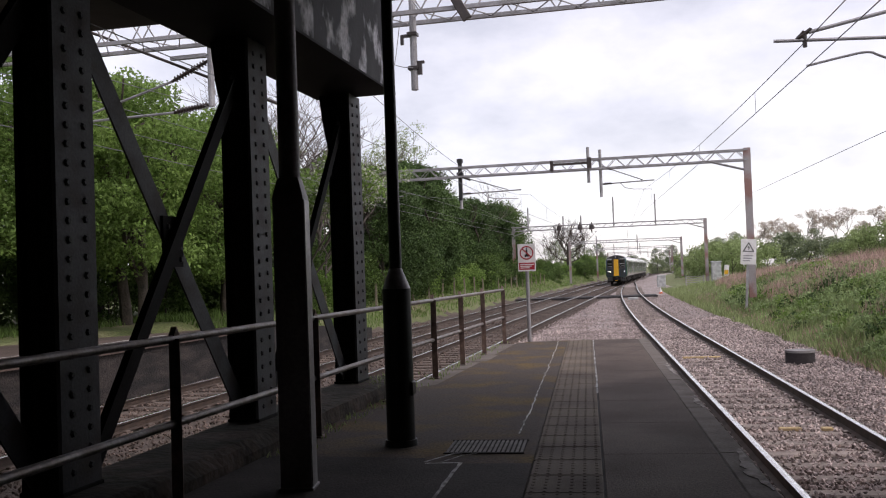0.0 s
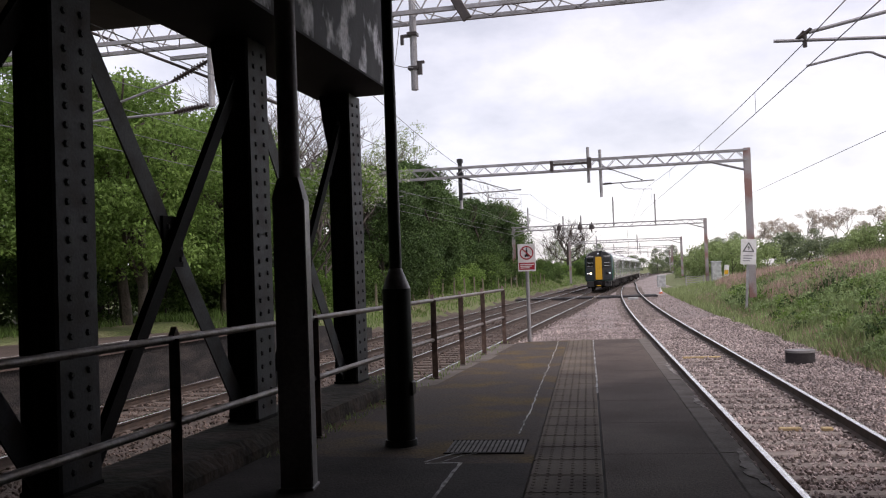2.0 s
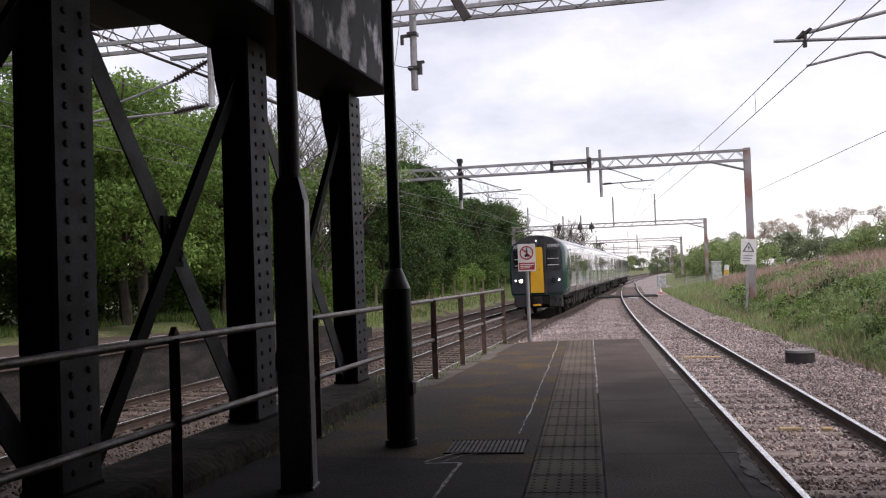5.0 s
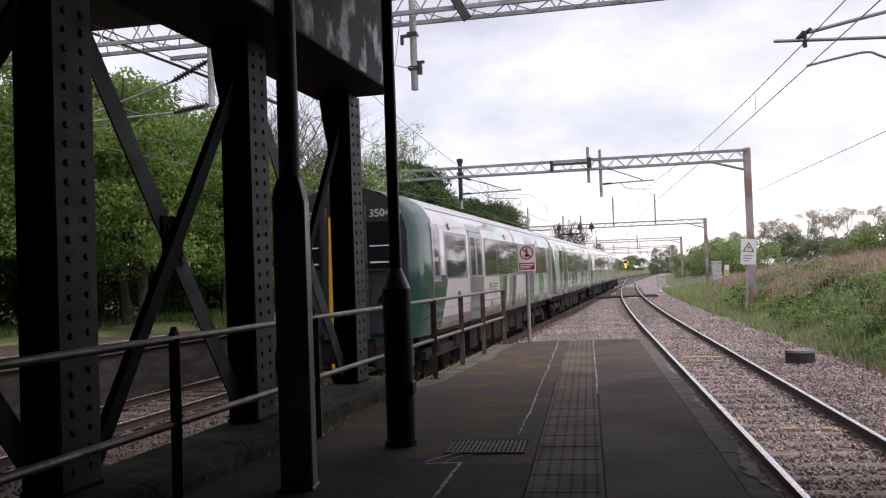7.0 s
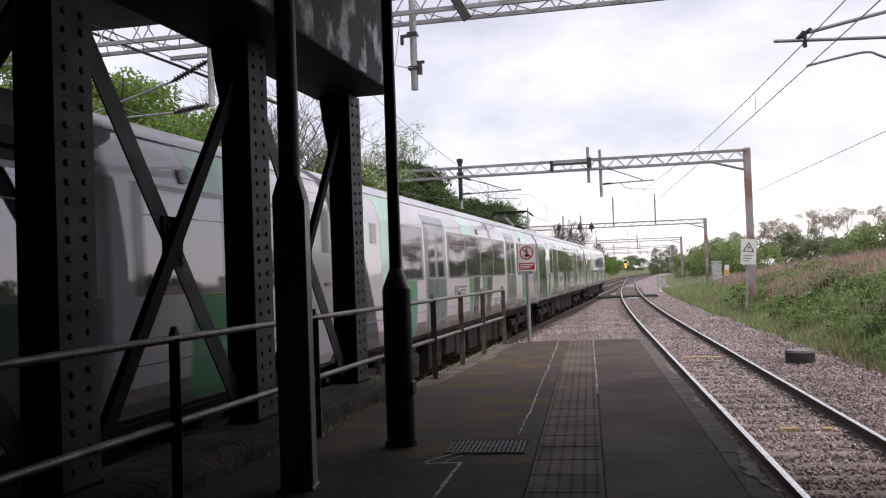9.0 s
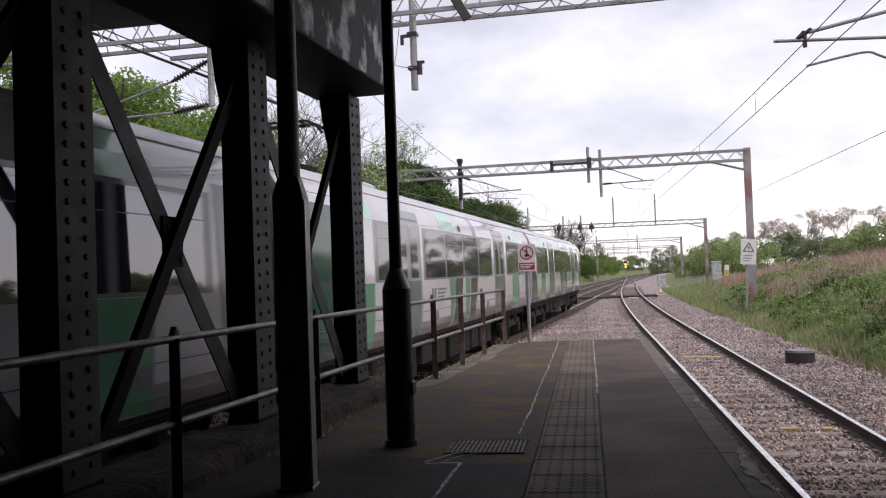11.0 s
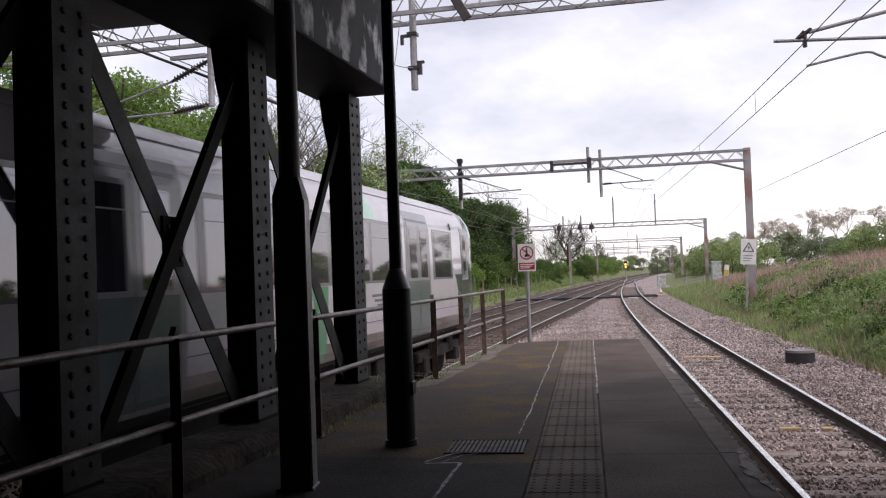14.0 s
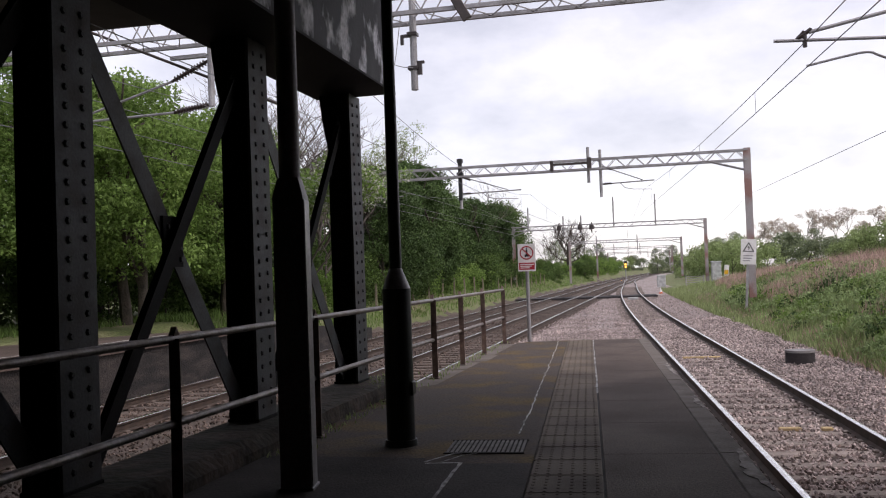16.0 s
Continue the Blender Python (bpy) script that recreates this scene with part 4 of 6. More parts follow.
def wires():
    def run(name, pts, r, label):
        solid(name, Build().path(pts, r, 5), M["wire"], label, "wire", "", group="overhead wires")

    supports = [-40, 17.6, 43, 89, 128, 176, 232, 290]
    for f, first in ((line_a, 17.6), (line_b, 17.6), (line_c, 12.9)):
        sup = [-30.0, first] + supports[2:]
        zc = 3.74
        mess, cont = [], []
        for a, b in zip(sup, sup[1:]):
            for i in range(8):
                k = i / 8
                y = a + (b - a) * k
                stag = 0.2 * math.sin(y * 0.11)
                sag = 4 * k * (1 - k) * (0.55 if b - a > 20 else 0.2)
                side = (0.42 - 0.004 * (y - 12.9) - 0.0003 * (y - 12.9) ** 2 if y < 43 else 0.02) if f is line_c else stag
                hi = 4.09 + 0.0006 * (y - 11) ** 2 if f is line_c and y < 43 else 4.7 - sag
                mess.append((f(y) + side, y, hi))
                cont.append((f(y) + side, y, 3.74))
        run("messenger_wire", mess, 0.007, "thin grey overhead support wire")
        run("contact_wire", cont, 0.007, "thin grey overhead contact wire")
        d = Build()
        for p, q in zip(mess[9::2], cont[9::2]):
            d.tube(p, q, 0.005, n=4)
        solid("dropper_wires", d, M["wire"], "short droppers between overhead wires", "wire", "")
    run("feeder_wire", [(7.2, y, 4.17) for y in range(-4, 46, 4)], 0.008, "feeder wire strung along the gantry masts")
    run("feeder_wire", [(7.2 + (y - 42.8) * 0.08, y, 4.17 - 0.0006 * (y - 42.8) * (89 - y)) for y in range(43, 90, 4)], 0.008, "feeder wire strung along the gantry masts")
    run("return_wire", [(-9.6 + SLOPE * y, y, 3.6) for y in range(-10, 90, 6)], 0.008, "thin wire strung beside the far line")
    run("return_wire", [(-10.2 + SLOPE * y, y, 4.6) for y in range(-10, 90, 6)], 0.008, "thin wire strung beside the far line")


wires()


# ---- trees and plants ----
def leaf_cloud(centres, radii, count, size, seed, flat=0.75, shell=0.35):
    """Many small folded leaves scattered in the outer part of clumps."""
    rng = np.random.default_rng(seed)
    c, r = np.array(centres), np.array(radii)
    pick = rng.choice(len(c), count, p=r ** 2 / (r ** 2).sum())
    d = rng.normal(0, 1, (count, 3))
    d /= np.linalg.norm(d, axis=1)[:, None]
    rad = r[pick] * (shell + (1.12 - shell) * rng.random(count) ** 0.6)
    p = c[pick] + d * rad[:, None] * np.array([1, 1, flat])
    u = rng.normal(0, 1, (count, 3)) + d * 0.4
    u /= np.linalg.norm(u, axis=1)[:, None]
    w = np.cross(u, d + 0.6 * rng.normal(0, 1, (count, 3)))
    w /= np.linalg.norm(w, axis=1)[:, None] + 1e-9
    s = size * rng.uniform(0.6, 1.35, count)[:, None]
    up = np.cross(u, w) * s * 0.22
    v = np.stack([p - u * s, p - w * s * 0.55 + up, p + u * s, p + w * s * 0.55 + up], 1)
    b = Build()
    b.v = v.reshape(-1, 3).tolist()
    q = 4 * np.arange(count)[:, None]
    b.f = np.concatenate([q + np.array([0, 1, 2]), q + np.array([0, 2, 3])], 0).tolist()
    b.m = [0] * len(b.f)
    return b


def limbs(b, rng, p, d, length, r, depth, tips, spread_=0.6, lift=0.25, kids=3, wob=0.13):
    """Tapered crooked limbs that fork; gathers the tips."""
    pts, rs = [p], [r]
    for i in range(4):
        d = (d + Vector(rng.normal(0, wob, 3)) + Vector((0, 0, 0.04 * lift * 4))).normalized()
        p = p + d * length / 4
        pts.append(p)
        rs.append(r * (1 - 0.11 * (i + 1)))
    b.path(pts, rs, 6 if depth > 1 else 4)
    tips.append((p, depth))
    if depth == 0:
        return
    for k in range(kids):
        a = rng.uniform(0, 6.28)
        side = Vector((math.cos(a), math.sin(a), 0))
        nd = (d * (1 - spread_) + side * spread_ + Vector((0, 0, lift))).normalized()
        q = pts[2 + (k % 3)] if k else p
        limbs(b, rng, q, nd, length * rng.uniform(0.6, 0.8), r * 0.55, depth - 1, tips, spread_, lift, kids)


def tree(name, label, height, width, leaves, size, leaf_mat, seed, trunk=0.16, crown_low=0.25, n_clump=34, bare=False, extra=None, wide=0.55, lift=0.22, shell=0.35, flat=0.75, big=1.0, depth=4):
    th = thing(name, label, "tree")
    rng = np.random.default_rng(seed)
    b, tips = Build(), []
    if bare and name == "bare_oak":
        b.path([(0, 0, -0.3), (0.1, 0, 1.2), (-0.05, 0.1, 2.6), (0.05, 0, 4.2), (-0.1, 0.1, 5.6)], [0.36, 0.28, 0.25, 0.19, 0.11], 8)
        for k in range(11):
            a = k * 2.4 + rng.uniform(-0.3, 0.3)
            up = 0.25 + 0.07 * k
            limbs(b, rng, Vector((0, 0, 2.3 + 0.3 * k)), Vector((math.cos(a), math.sin(a), up)).normalized(), 2.9 - 0.09 * k, 0.115, 3, tips, 0.5, 0.22, 4, 0.22)
    elif bare:
        limbs(b, rng, Vector((0, 0, -0.3)), Vector((0, 0, 1)), height * 0.36, trunk, depth, tips, wide, lift, 3, 0.07 if depth > 3 else 0.13)
    else:
        limbs(b, rng, Vector((0, 0, -0.3)), Vector((0, 0, 1)), height * 0.5, trunk, 2, tips, 0.5, 0.3, 4, 0.04)
    part("trunk", b, M["bark"] if name == "bare_oak" else M["twig"] if bare else M["bark"], th, smooth=60)
    if leaves:
        cs, rs = [], []
        for i in range(n_clump):
            k = rng.random()
            z = height * (crown_low + (1 - crown_low) * k)
            prof = math.sin(math.pi * min(1, max(0.08, 0.12 + 0.80 * k))) ** 0.7
            a, q = rng.uniform(0, 6.28), width * 0.5 * prof * rng.uniform(0.35, 1.0)
            cs.append((q * math.cos(a), q * math.sin(a), z))
            rs.append(big * width * rng.uniform(0.10, 0.21))
        if bare:
            cs = [tuple(p) for p, d in tips if d <= 1]
            rs = [0.35] * len(cs)
        part("crown", leaf_cloud(cs, rs, leaves, size, seed, flat, shell), M[leaf_mat], th, shell_label(leaf_mat))
        if extra:
            part("blossom", leaf_cloud(cs, [r * 1.05 for r in rs], extra, size * 0.7, seed + 1), M["blossom"], th, "white blossom")
    return th


def shell_label(k):
    return {"leaf_light": "fresh light green leaves", "leaf_mid": "mid green leaves", "leaf_dark": "dense dark green leaves", "leaf_haze": "green leaves greyed for haze", "leaf_pale_haze": "pale green leaves"}.get(k, "sparse young leaves")


def bed_z(x, y):
    return ground_z(x, y)


def woods():
    rng = np.random.default_rng(3)
    light = tree("tree", "young broadleaf tree with fresh light green leaves", 8.0, 5.6, 19000, 0.072, "leaf_light", 21, crown_low=0.27, n_clump=90, trunk=0.21, shell=0.5, flat=0.55, big=0.85)
    mid = tree("tree", "dense mid green trackside tree", 8.5, 6.0, 12000, 0.115, "leaf_mid", 22, crown_low=0.06, n_clump=60, shell=0.62, flat=0.7)
    dark = tree("tree", "dense dark green trackside tree", 8.0, 6.2, 21000, 0.098, "leaf_dark", 23, crown_low=0.02, n_clump=110, shell=0.6, flat=0.8, big=0.62)
    haw = tree("hawthorn", "hawthorn with white blossom and thin twigs", 6.5, 4.2, 3200, 0.075, "leaf_light", 24, bare=True, extra=2600, trunk=0.075)
    bare = tree("bare_tree", "leafless tree with fine branching twigs", 8.5, 6.0, 0, 0.1, "leaf_mid", 25, bare=True, trunk=0.11, depth=5)
    birch = tree("birch", "slender birch with thin drooping pale green leaves", 10.5, 3.6, 2000, 0.055, "leaf_pale_haze", 26, bare=True, trunk=0.08, wide=0.36)
    bush = tree("bush", "low dense green bush at the foot of the trees", 2.6, 3.4, 2700, 0.095, "leaf_mid", 27, crown_low=0.02, n_clump=26, trunk=0.05)
    bush2 = tree("bush", "low leafy light green bush beside the line", 2.2, 3.0, 2300, 0.09, "leaf_light", 28, crown_low=0.02, n_clump=24, trunk=0.05)

    far_tree = tree("tree", "distant rounded green tree", 8.5, 6.0, 5200, 0.14, "leaf_haze", 29, crown_low=0.04, n_clump=50, shell=0.6)
    far_bush = tree("bush", "distant green hedge bush", 2.6, 3.4, 1700, 0.12, "leaf_haze", 30, crown_low=0.02, n_clump=26, trunk=0.05)
    far_light = tree("bush", "distant light green hedge bush", 2.6, 3.4, 1700, 0.11, "leaf_pale_haze", 33, crown_low=0.02, n_clump=26, trunk=0.05)
    oak = tree("bare_oak", "spreading leafless oak with dark twisting limbs", 10.5, 9.0, 0, 0.1, "leaf_mid", 52, bare=True, trunk=0.3, wide=0.6, lift=0.42, depth=5)
    budding = tree("budding_tree", "tall tree with pale brown opening buds", 9.0, 6.5, 3200, 0.09, "bud", 43, bare=True, trunk=0.15, depth=5)
    used = {}

    def put(src, x, y, s, z=None, turn=None):
        m = Matrix.Translation((x, y, (bed_z(x, y) if z is None else z) - 0.05)) @ Matrix.Rotation(rng.uniform(0, 6.28) if turn is None else turn, 4, "Z")
        if src.name not in used:
            used[src.name] = 1
            src.matrix_basis = m
            src.scale = (s, s, s)
            return src
        o = copy_thing(src, m)
        o.scale = (s, s, s)
        return o

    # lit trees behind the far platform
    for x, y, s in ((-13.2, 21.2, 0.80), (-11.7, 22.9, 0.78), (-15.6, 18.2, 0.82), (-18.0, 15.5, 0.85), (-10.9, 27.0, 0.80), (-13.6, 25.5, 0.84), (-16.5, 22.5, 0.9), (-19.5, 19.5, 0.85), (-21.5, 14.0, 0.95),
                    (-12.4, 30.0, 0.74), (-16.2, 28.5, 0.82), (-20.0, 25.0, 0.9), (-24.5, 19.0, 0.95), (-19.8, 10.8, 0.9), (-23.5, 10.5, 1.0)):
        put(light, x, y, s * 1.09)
    for x, y, s in ((-15.5, 33.0, 0.76), (-19.5, 31.0, 0.85), (-23.5, 27.5, 0.9), (-27.5, 21.0, 0.95), (-14.8, 37.5, 0.85), (-28, 14, 1.0), (-18, 37, 0.95)):
        put(mid, x, y, s)
    for i in range(34):
        y = 9 + i * 0.95
        put(bush, -23.6 + 0.40 * (y - 9) + rng.uniform(-1.2, 1.0) - (2.2 if i % 2 else 0), y + rng.uniform(-0.5, 0.5), rng.uniform(0.7, 1.15))
    for x, y, s in ((-11.2, 35.2, 1.25), (-10.5, 33.4, 1.1), (-10.9, 36.6, 1.15), (-11.8, 39.3, 1.0), (-11.8, 50.0, 0.9)):
        put(haw, x, y, s)
    for x, y, s in ((-10.8, 34.6, 1.12), (-11.4, 38.5, 1.12), (-12.4, 35.0, 1.2), (-11.9, 36.0, 1.12), (-12.9, 33.5, 1.18), (-12.6, 41.0, 1.15), (-11.6, 45.0, 1.0), (-13.0, 46.5, 1.0), (-11.5, 86.0, 1.3)):
        put(bare, x, y, s)
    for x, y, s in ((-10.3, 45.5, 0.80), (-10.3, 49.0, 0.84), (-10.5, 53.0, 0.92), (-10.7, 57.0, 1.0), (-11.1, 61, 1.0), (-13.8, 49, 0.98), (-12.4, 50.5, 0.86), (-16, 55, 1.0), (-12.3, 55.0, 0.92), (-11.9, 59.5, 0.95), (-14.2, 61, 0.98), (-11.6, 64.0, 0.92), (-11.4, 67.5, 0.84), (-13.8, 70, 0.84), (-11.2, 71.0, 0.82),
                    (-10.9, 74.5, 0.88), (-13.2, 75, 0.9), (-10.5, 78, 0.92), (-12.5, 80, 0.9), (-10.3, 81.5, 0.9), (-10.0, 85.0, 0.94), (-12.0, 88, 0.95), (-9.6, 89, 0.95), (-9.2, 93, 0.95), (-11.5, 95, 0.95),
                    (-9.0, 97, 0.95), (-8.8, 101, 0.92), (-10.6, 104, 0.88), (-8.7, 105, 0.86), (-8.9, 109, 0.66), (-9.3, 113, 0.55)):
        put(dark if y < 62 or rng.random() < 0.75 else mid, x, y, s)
    put(birch, -11.9, 68, 1.3)
    put(birch, -13.4, 70, 1.2)
    for i in range(30):
        y = 34 + i * 2.6 + rng.uniform(-0.8, 0.8)
        put(bush if rng.random() < 0.55 else bush2, line_b(y) - 4.7 - rng.random() * 1.2, y, rng.uniform(0.6, 0.95))
    for i in range(14):
        y = 113 + i * 6
        put(bush2 if rng.random() < 0.6 else bush, line_b(y) - 4.0 - rng.random() * 5, y, rng.uniform(0.7, 1.15))
    put(oak, -3.1, 150, 0.98, turn=0.6)
    put(bare, -7.0, 156, 0.9)
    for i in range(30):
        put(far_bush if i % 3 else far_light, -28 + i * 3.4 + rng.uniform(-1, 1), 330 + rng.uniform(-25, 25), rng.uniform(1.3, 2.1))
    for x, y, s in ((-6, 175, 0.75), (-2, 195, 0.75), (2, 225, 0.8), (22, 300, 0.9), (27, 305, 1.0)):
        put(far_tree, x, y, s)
    # overgrown verge along the far main line
    for i in range(15):
        y = 160 + i * 7.0
        put(bush2 if i % 3 else bush, line_b(y) - 4.2 - (2.9 * i) % 3.3, y, 1.05 + 0.12 * ((7 * i) % 6), turn=1.7 * i)
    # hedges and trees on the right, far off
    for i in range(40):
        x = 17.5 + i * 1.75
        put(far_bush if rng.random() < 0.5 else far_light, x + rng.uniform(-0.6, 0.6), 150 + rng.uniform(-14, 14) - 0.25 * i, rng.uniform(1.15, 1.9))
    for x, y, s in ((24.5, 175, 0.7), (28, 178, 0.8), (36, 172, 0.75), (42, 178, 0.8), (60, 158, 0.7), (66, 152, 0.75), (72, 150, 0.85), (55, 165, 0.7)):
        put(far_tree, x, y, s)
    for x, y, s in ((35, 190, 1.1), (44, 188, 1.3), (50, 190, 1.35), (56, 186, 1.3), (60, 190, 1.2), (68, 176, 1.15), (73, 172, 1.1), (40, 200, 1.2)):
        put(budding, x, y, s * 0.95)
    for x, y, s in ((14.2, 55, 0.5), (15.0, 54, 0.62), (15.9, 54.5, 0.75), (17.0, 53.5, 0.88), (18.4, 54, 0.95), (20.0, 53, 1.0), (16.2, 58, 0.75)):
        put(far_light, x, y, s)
    # hedge beyond the near bank, mirrored in the carriage windows
    for x, y, s in ((13.5, 4, 0.55), (14.5, 9, 0.42), (15.0, 14, 0.5), (14.2, 19, 0.4), (15.5, 24, 0.52), (16.5, 30, 0.45), (17.0, 35, 0.5), (18.5, 41, 0.5)):
        put(bush, x, y, s * 0.9)
    for k in range(17):
        put(bush, 7.6 + 0.09 * k + rng.uniform(-0.3, 0.3), 9 + 0.95 * k, rng.uniform(0.42, 0.6))
    for k in range(12):
        put(bush, 11.5 + 0.24 * k + rng.uniform(-0.5, 0.5), 12 + 1.9 * k + rng.uniform(-0.5, 0.5), rng.uniform(0.32, 0.52))
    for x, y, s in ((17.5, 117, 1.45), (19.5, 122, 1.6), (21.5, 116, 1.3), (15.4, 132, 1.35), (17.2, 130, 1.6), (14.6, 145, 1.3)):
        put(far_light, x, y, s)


woods()


def grasses():
    rng = np.random.default_rng(9)

    def blades(name, spots, hmin, hmax, w, mt, label):
        k = len(spots)
        p = np.array(spots)
        a = rng.uniform(0, 6.28, k)
        h = rng.uniform(hmin, hmax, k)
        lean = rng.normal(0, 0.28, (k, 2)) * h[:, None]
        side = np.stack([np.cos(a), np.sin(a), 0 * a], 1) * w
        top = p + np.concatenate([lean, h[:, None]], 1)
        midp = p + np.concatenate([lean * 0.35, 0.55 * h[:, None]], 1)
        v = np.stack([p - side, p + side, midp + side * 0.8, midp - side * 0.8, top], 1)
        b = Build()
        b.v = v.reshape(-1, 3).tolist()
        q = 5 * np.arange(k)[:, None]
        b.f = (q + np.array([0, 1, 2, 3])).tolist() + (q + np.array([3, 2, 4])).tolist()
        b.m = [0] * len(b.f)
        solid(name, b, M[mt], label, "grass", "stuff")

    green, dry, herb = [], [], []
    while len(green) < 30000:
        y = 14 + 78 * rng.random() ** 1.5
        x = line_c(y) + 3.0 + 16 * rng.random() ** 1.4
        z = ground_z(x, y)
        dn = noise.noise((x * 0.3, y * 0.15, 1.7)) + 0.45 * (z - 0.1)
        if dn > 0.0 and z > -0.6 and y > 26 + 4 * noise.noise((x, y * 0.2, 4.0)) and rng.random() < 0.93:
            if len(dry) < 34000:
                dry.append((x, y, z - 0.02))
            continue
        green.append((x, y, z - 0.02))
    blades("grass", green, 0.14, 0.45, 0.02, "blade", "long green grass on the railway bank")
    blades("dry_grass", dry, 0.35, 0.85, 0.014, "dry_blade", "pinkish brown dry grass stems on the bank")
    left = []
    for _ in range(22000):
        y = 26 + 140 * rng.random() ** 1.4
        x = line_b(y) - 2.9 - 4.2 * rng.random()
        left.append((x, y, ground_z(x, y) - 0.02))
    for _ in range(2600):
        y = 8 + 18 * rng.random()
        x = line_b(y) - 6.4 - 3.0 * rng.random()
        left.append((x, y, ground_z(x, y) - 0.02))
    blades("verge_grass", left, 0.10, 0.32, 0.016, "verge_blade", "green verge grass at the foot of the trees")
    # low bramble and nettle leaves on the near bank
    for name, mt, seed, n, label in (("bramble", "bank_leaf", 31, 560, "low green brambles and nettles covering the bank"), ("nettles", "leaf_light", 34, 210, "fresh light green nettles among the brambles"),
                                     ("ivy", "leaf_dark", 35, 200, "dark green ivy and dock leaves low on the bank")):
        cs, rs = [], []
        for _ in range(n):
            y = 15 + 40 * rng.random() ** 1.4
            x = line_c(y) + 3.2 + 6.5 * rng.random() + 0.03 * (y - 15)
            z = ground_z(x, y)
            if z > 0.75:
                continue
            cs.append((x, y, z + 0.1))
            rs.append(rng.uniform(0.16, 0.46))
        b = leaf_cloud(cs, rs, n * 80, 0.062, seed, flat=0.75)
        solid(name, b, M[mt], label, "plants", "stuff")
    edge = []
    for _ in range(6000):
        y = 14 + 50 * rng.random() ** 1.2
        x = line_c(y) + 2.85 + min(1.3, max(0.0, 0.025 * (y - 17))) + abs(rng.normal(0, 0.6))
        edge.append((x, y, ground_z(x, y) - 0.02))
    blades("dead_grass", edge, 0.08, 0.28, 0.014, "dry_blade", "dead brown grass along the edge of the ballast")
    weeds = []
    for _ in range(420):
        y = 5.5 + 9 * rng.random()
        weeds.append((fence_x(y) - 0.02 + rng.normal(0, 0.06), y, 0.0))
    for _ in range(260):
        weeds.append((rng.normal(-1.98, 0.1), rng.normal(8.7, 0.25), 0.1))
    blades("weeds", weeds, 0.012, 0.05, 0.006, "blade", "small weeds and moss along the platform edge")
    tuft = [(rng.normal(-0.15, 0.12), rng.normal(15.0, 0.12), -0.9) for _ in range(260)]
    blades("grass_tuft", tuft, 0.5, 0.95, 0.012, "blade", "small tuft of grass at the platform end")
    fl = []
    for _ in range(60):
        y = 17 + 9 * rng.random()
        x = line_c(y) + 5.0 + 2.5 * rng.random()
        fl.append((x, y, ground_z(x, y) + 0.5))
    b = leaf_cloud(fl, [0.09] * len(fl), 900, 0.02, 32, flat=0.3)
    solid("cow_parsley", b, M["blossom"], "white cow parsley flower heads in the grass", "flowers", "stuff")


grasses()


# ---- train ----
SIDE = [(1.30, 0.98), (1.365, 1.15), (1.39, 1.6), (1.39, 1.99), (1.369, 2.98), (1.31, 3.2), (1.15, 3.44), (0.85, 3.63), (0.45, 3.74), (0.0, 3.78)]
PITCH_L, BODY_L = 20.62, 20.2


def side_x(z):
    for (xa, za), (xb, zb) in zip(SIDE, SIDE[1:]):
        if za <= z <= zb:
            return xa + (xb - xa) * (z - za) / (zb - za)
    return SIDE[0][0]


def skin(y0, y1, z0, z1, out=0.004, slant=0.0, thick=0.012, sgn=1):
    """A panel that follows the bodyside."""
    zs = [z0] + [z for _, z in SIDE if z0 + 0.02 < z < z1 - 0.02] + [z1]
    b = Build()
    vs = []
    sl = slant if isinstance(slant, tuple) else (slant, slant)
    for z in zs:
        k = (z - z0) / (z1 - z0)
        for y in (y0 + k * sl[0], y1 + k * sl[1]):
            vs.append((sgn * (side_x(z) + out), y, z))
    for z in zs:
        k = (z - z0) / (z1 - z0)
        for y in (y0 + k * sl[0], y1 + k * sl[1]):
            vs.append((sgn * (side_x(z) + out - thick), y, z))
    n = len(zs)
    o = 2 * n
    fs = [(2 * i, 2 * i + 1, 2 * i + 3, 2 * i + 2) for i in range(n - 1)]
    fs += [(2 * i + 2 + o, 2 * i + 3 + o, 2 * i + 1 + o, 2 * i + o) for i in range(n - 1)]
    fs += [(2 * i, 2 * i + 2, 2 * i + 2 + o, 2 * i + o) for i in range(n - 1)] + [(2 * i + 1, 2 * i + 1 + o, 2 * i + 3 + o, 2 * i + 3) for i in range(n - 1)]
    fs += [(0, o, o + 1, 1), (2 * n - 2, 2 * n - 1, o + 2 * n - 1, o + 2 * n - 2)]
    return b.add(vs, fs)


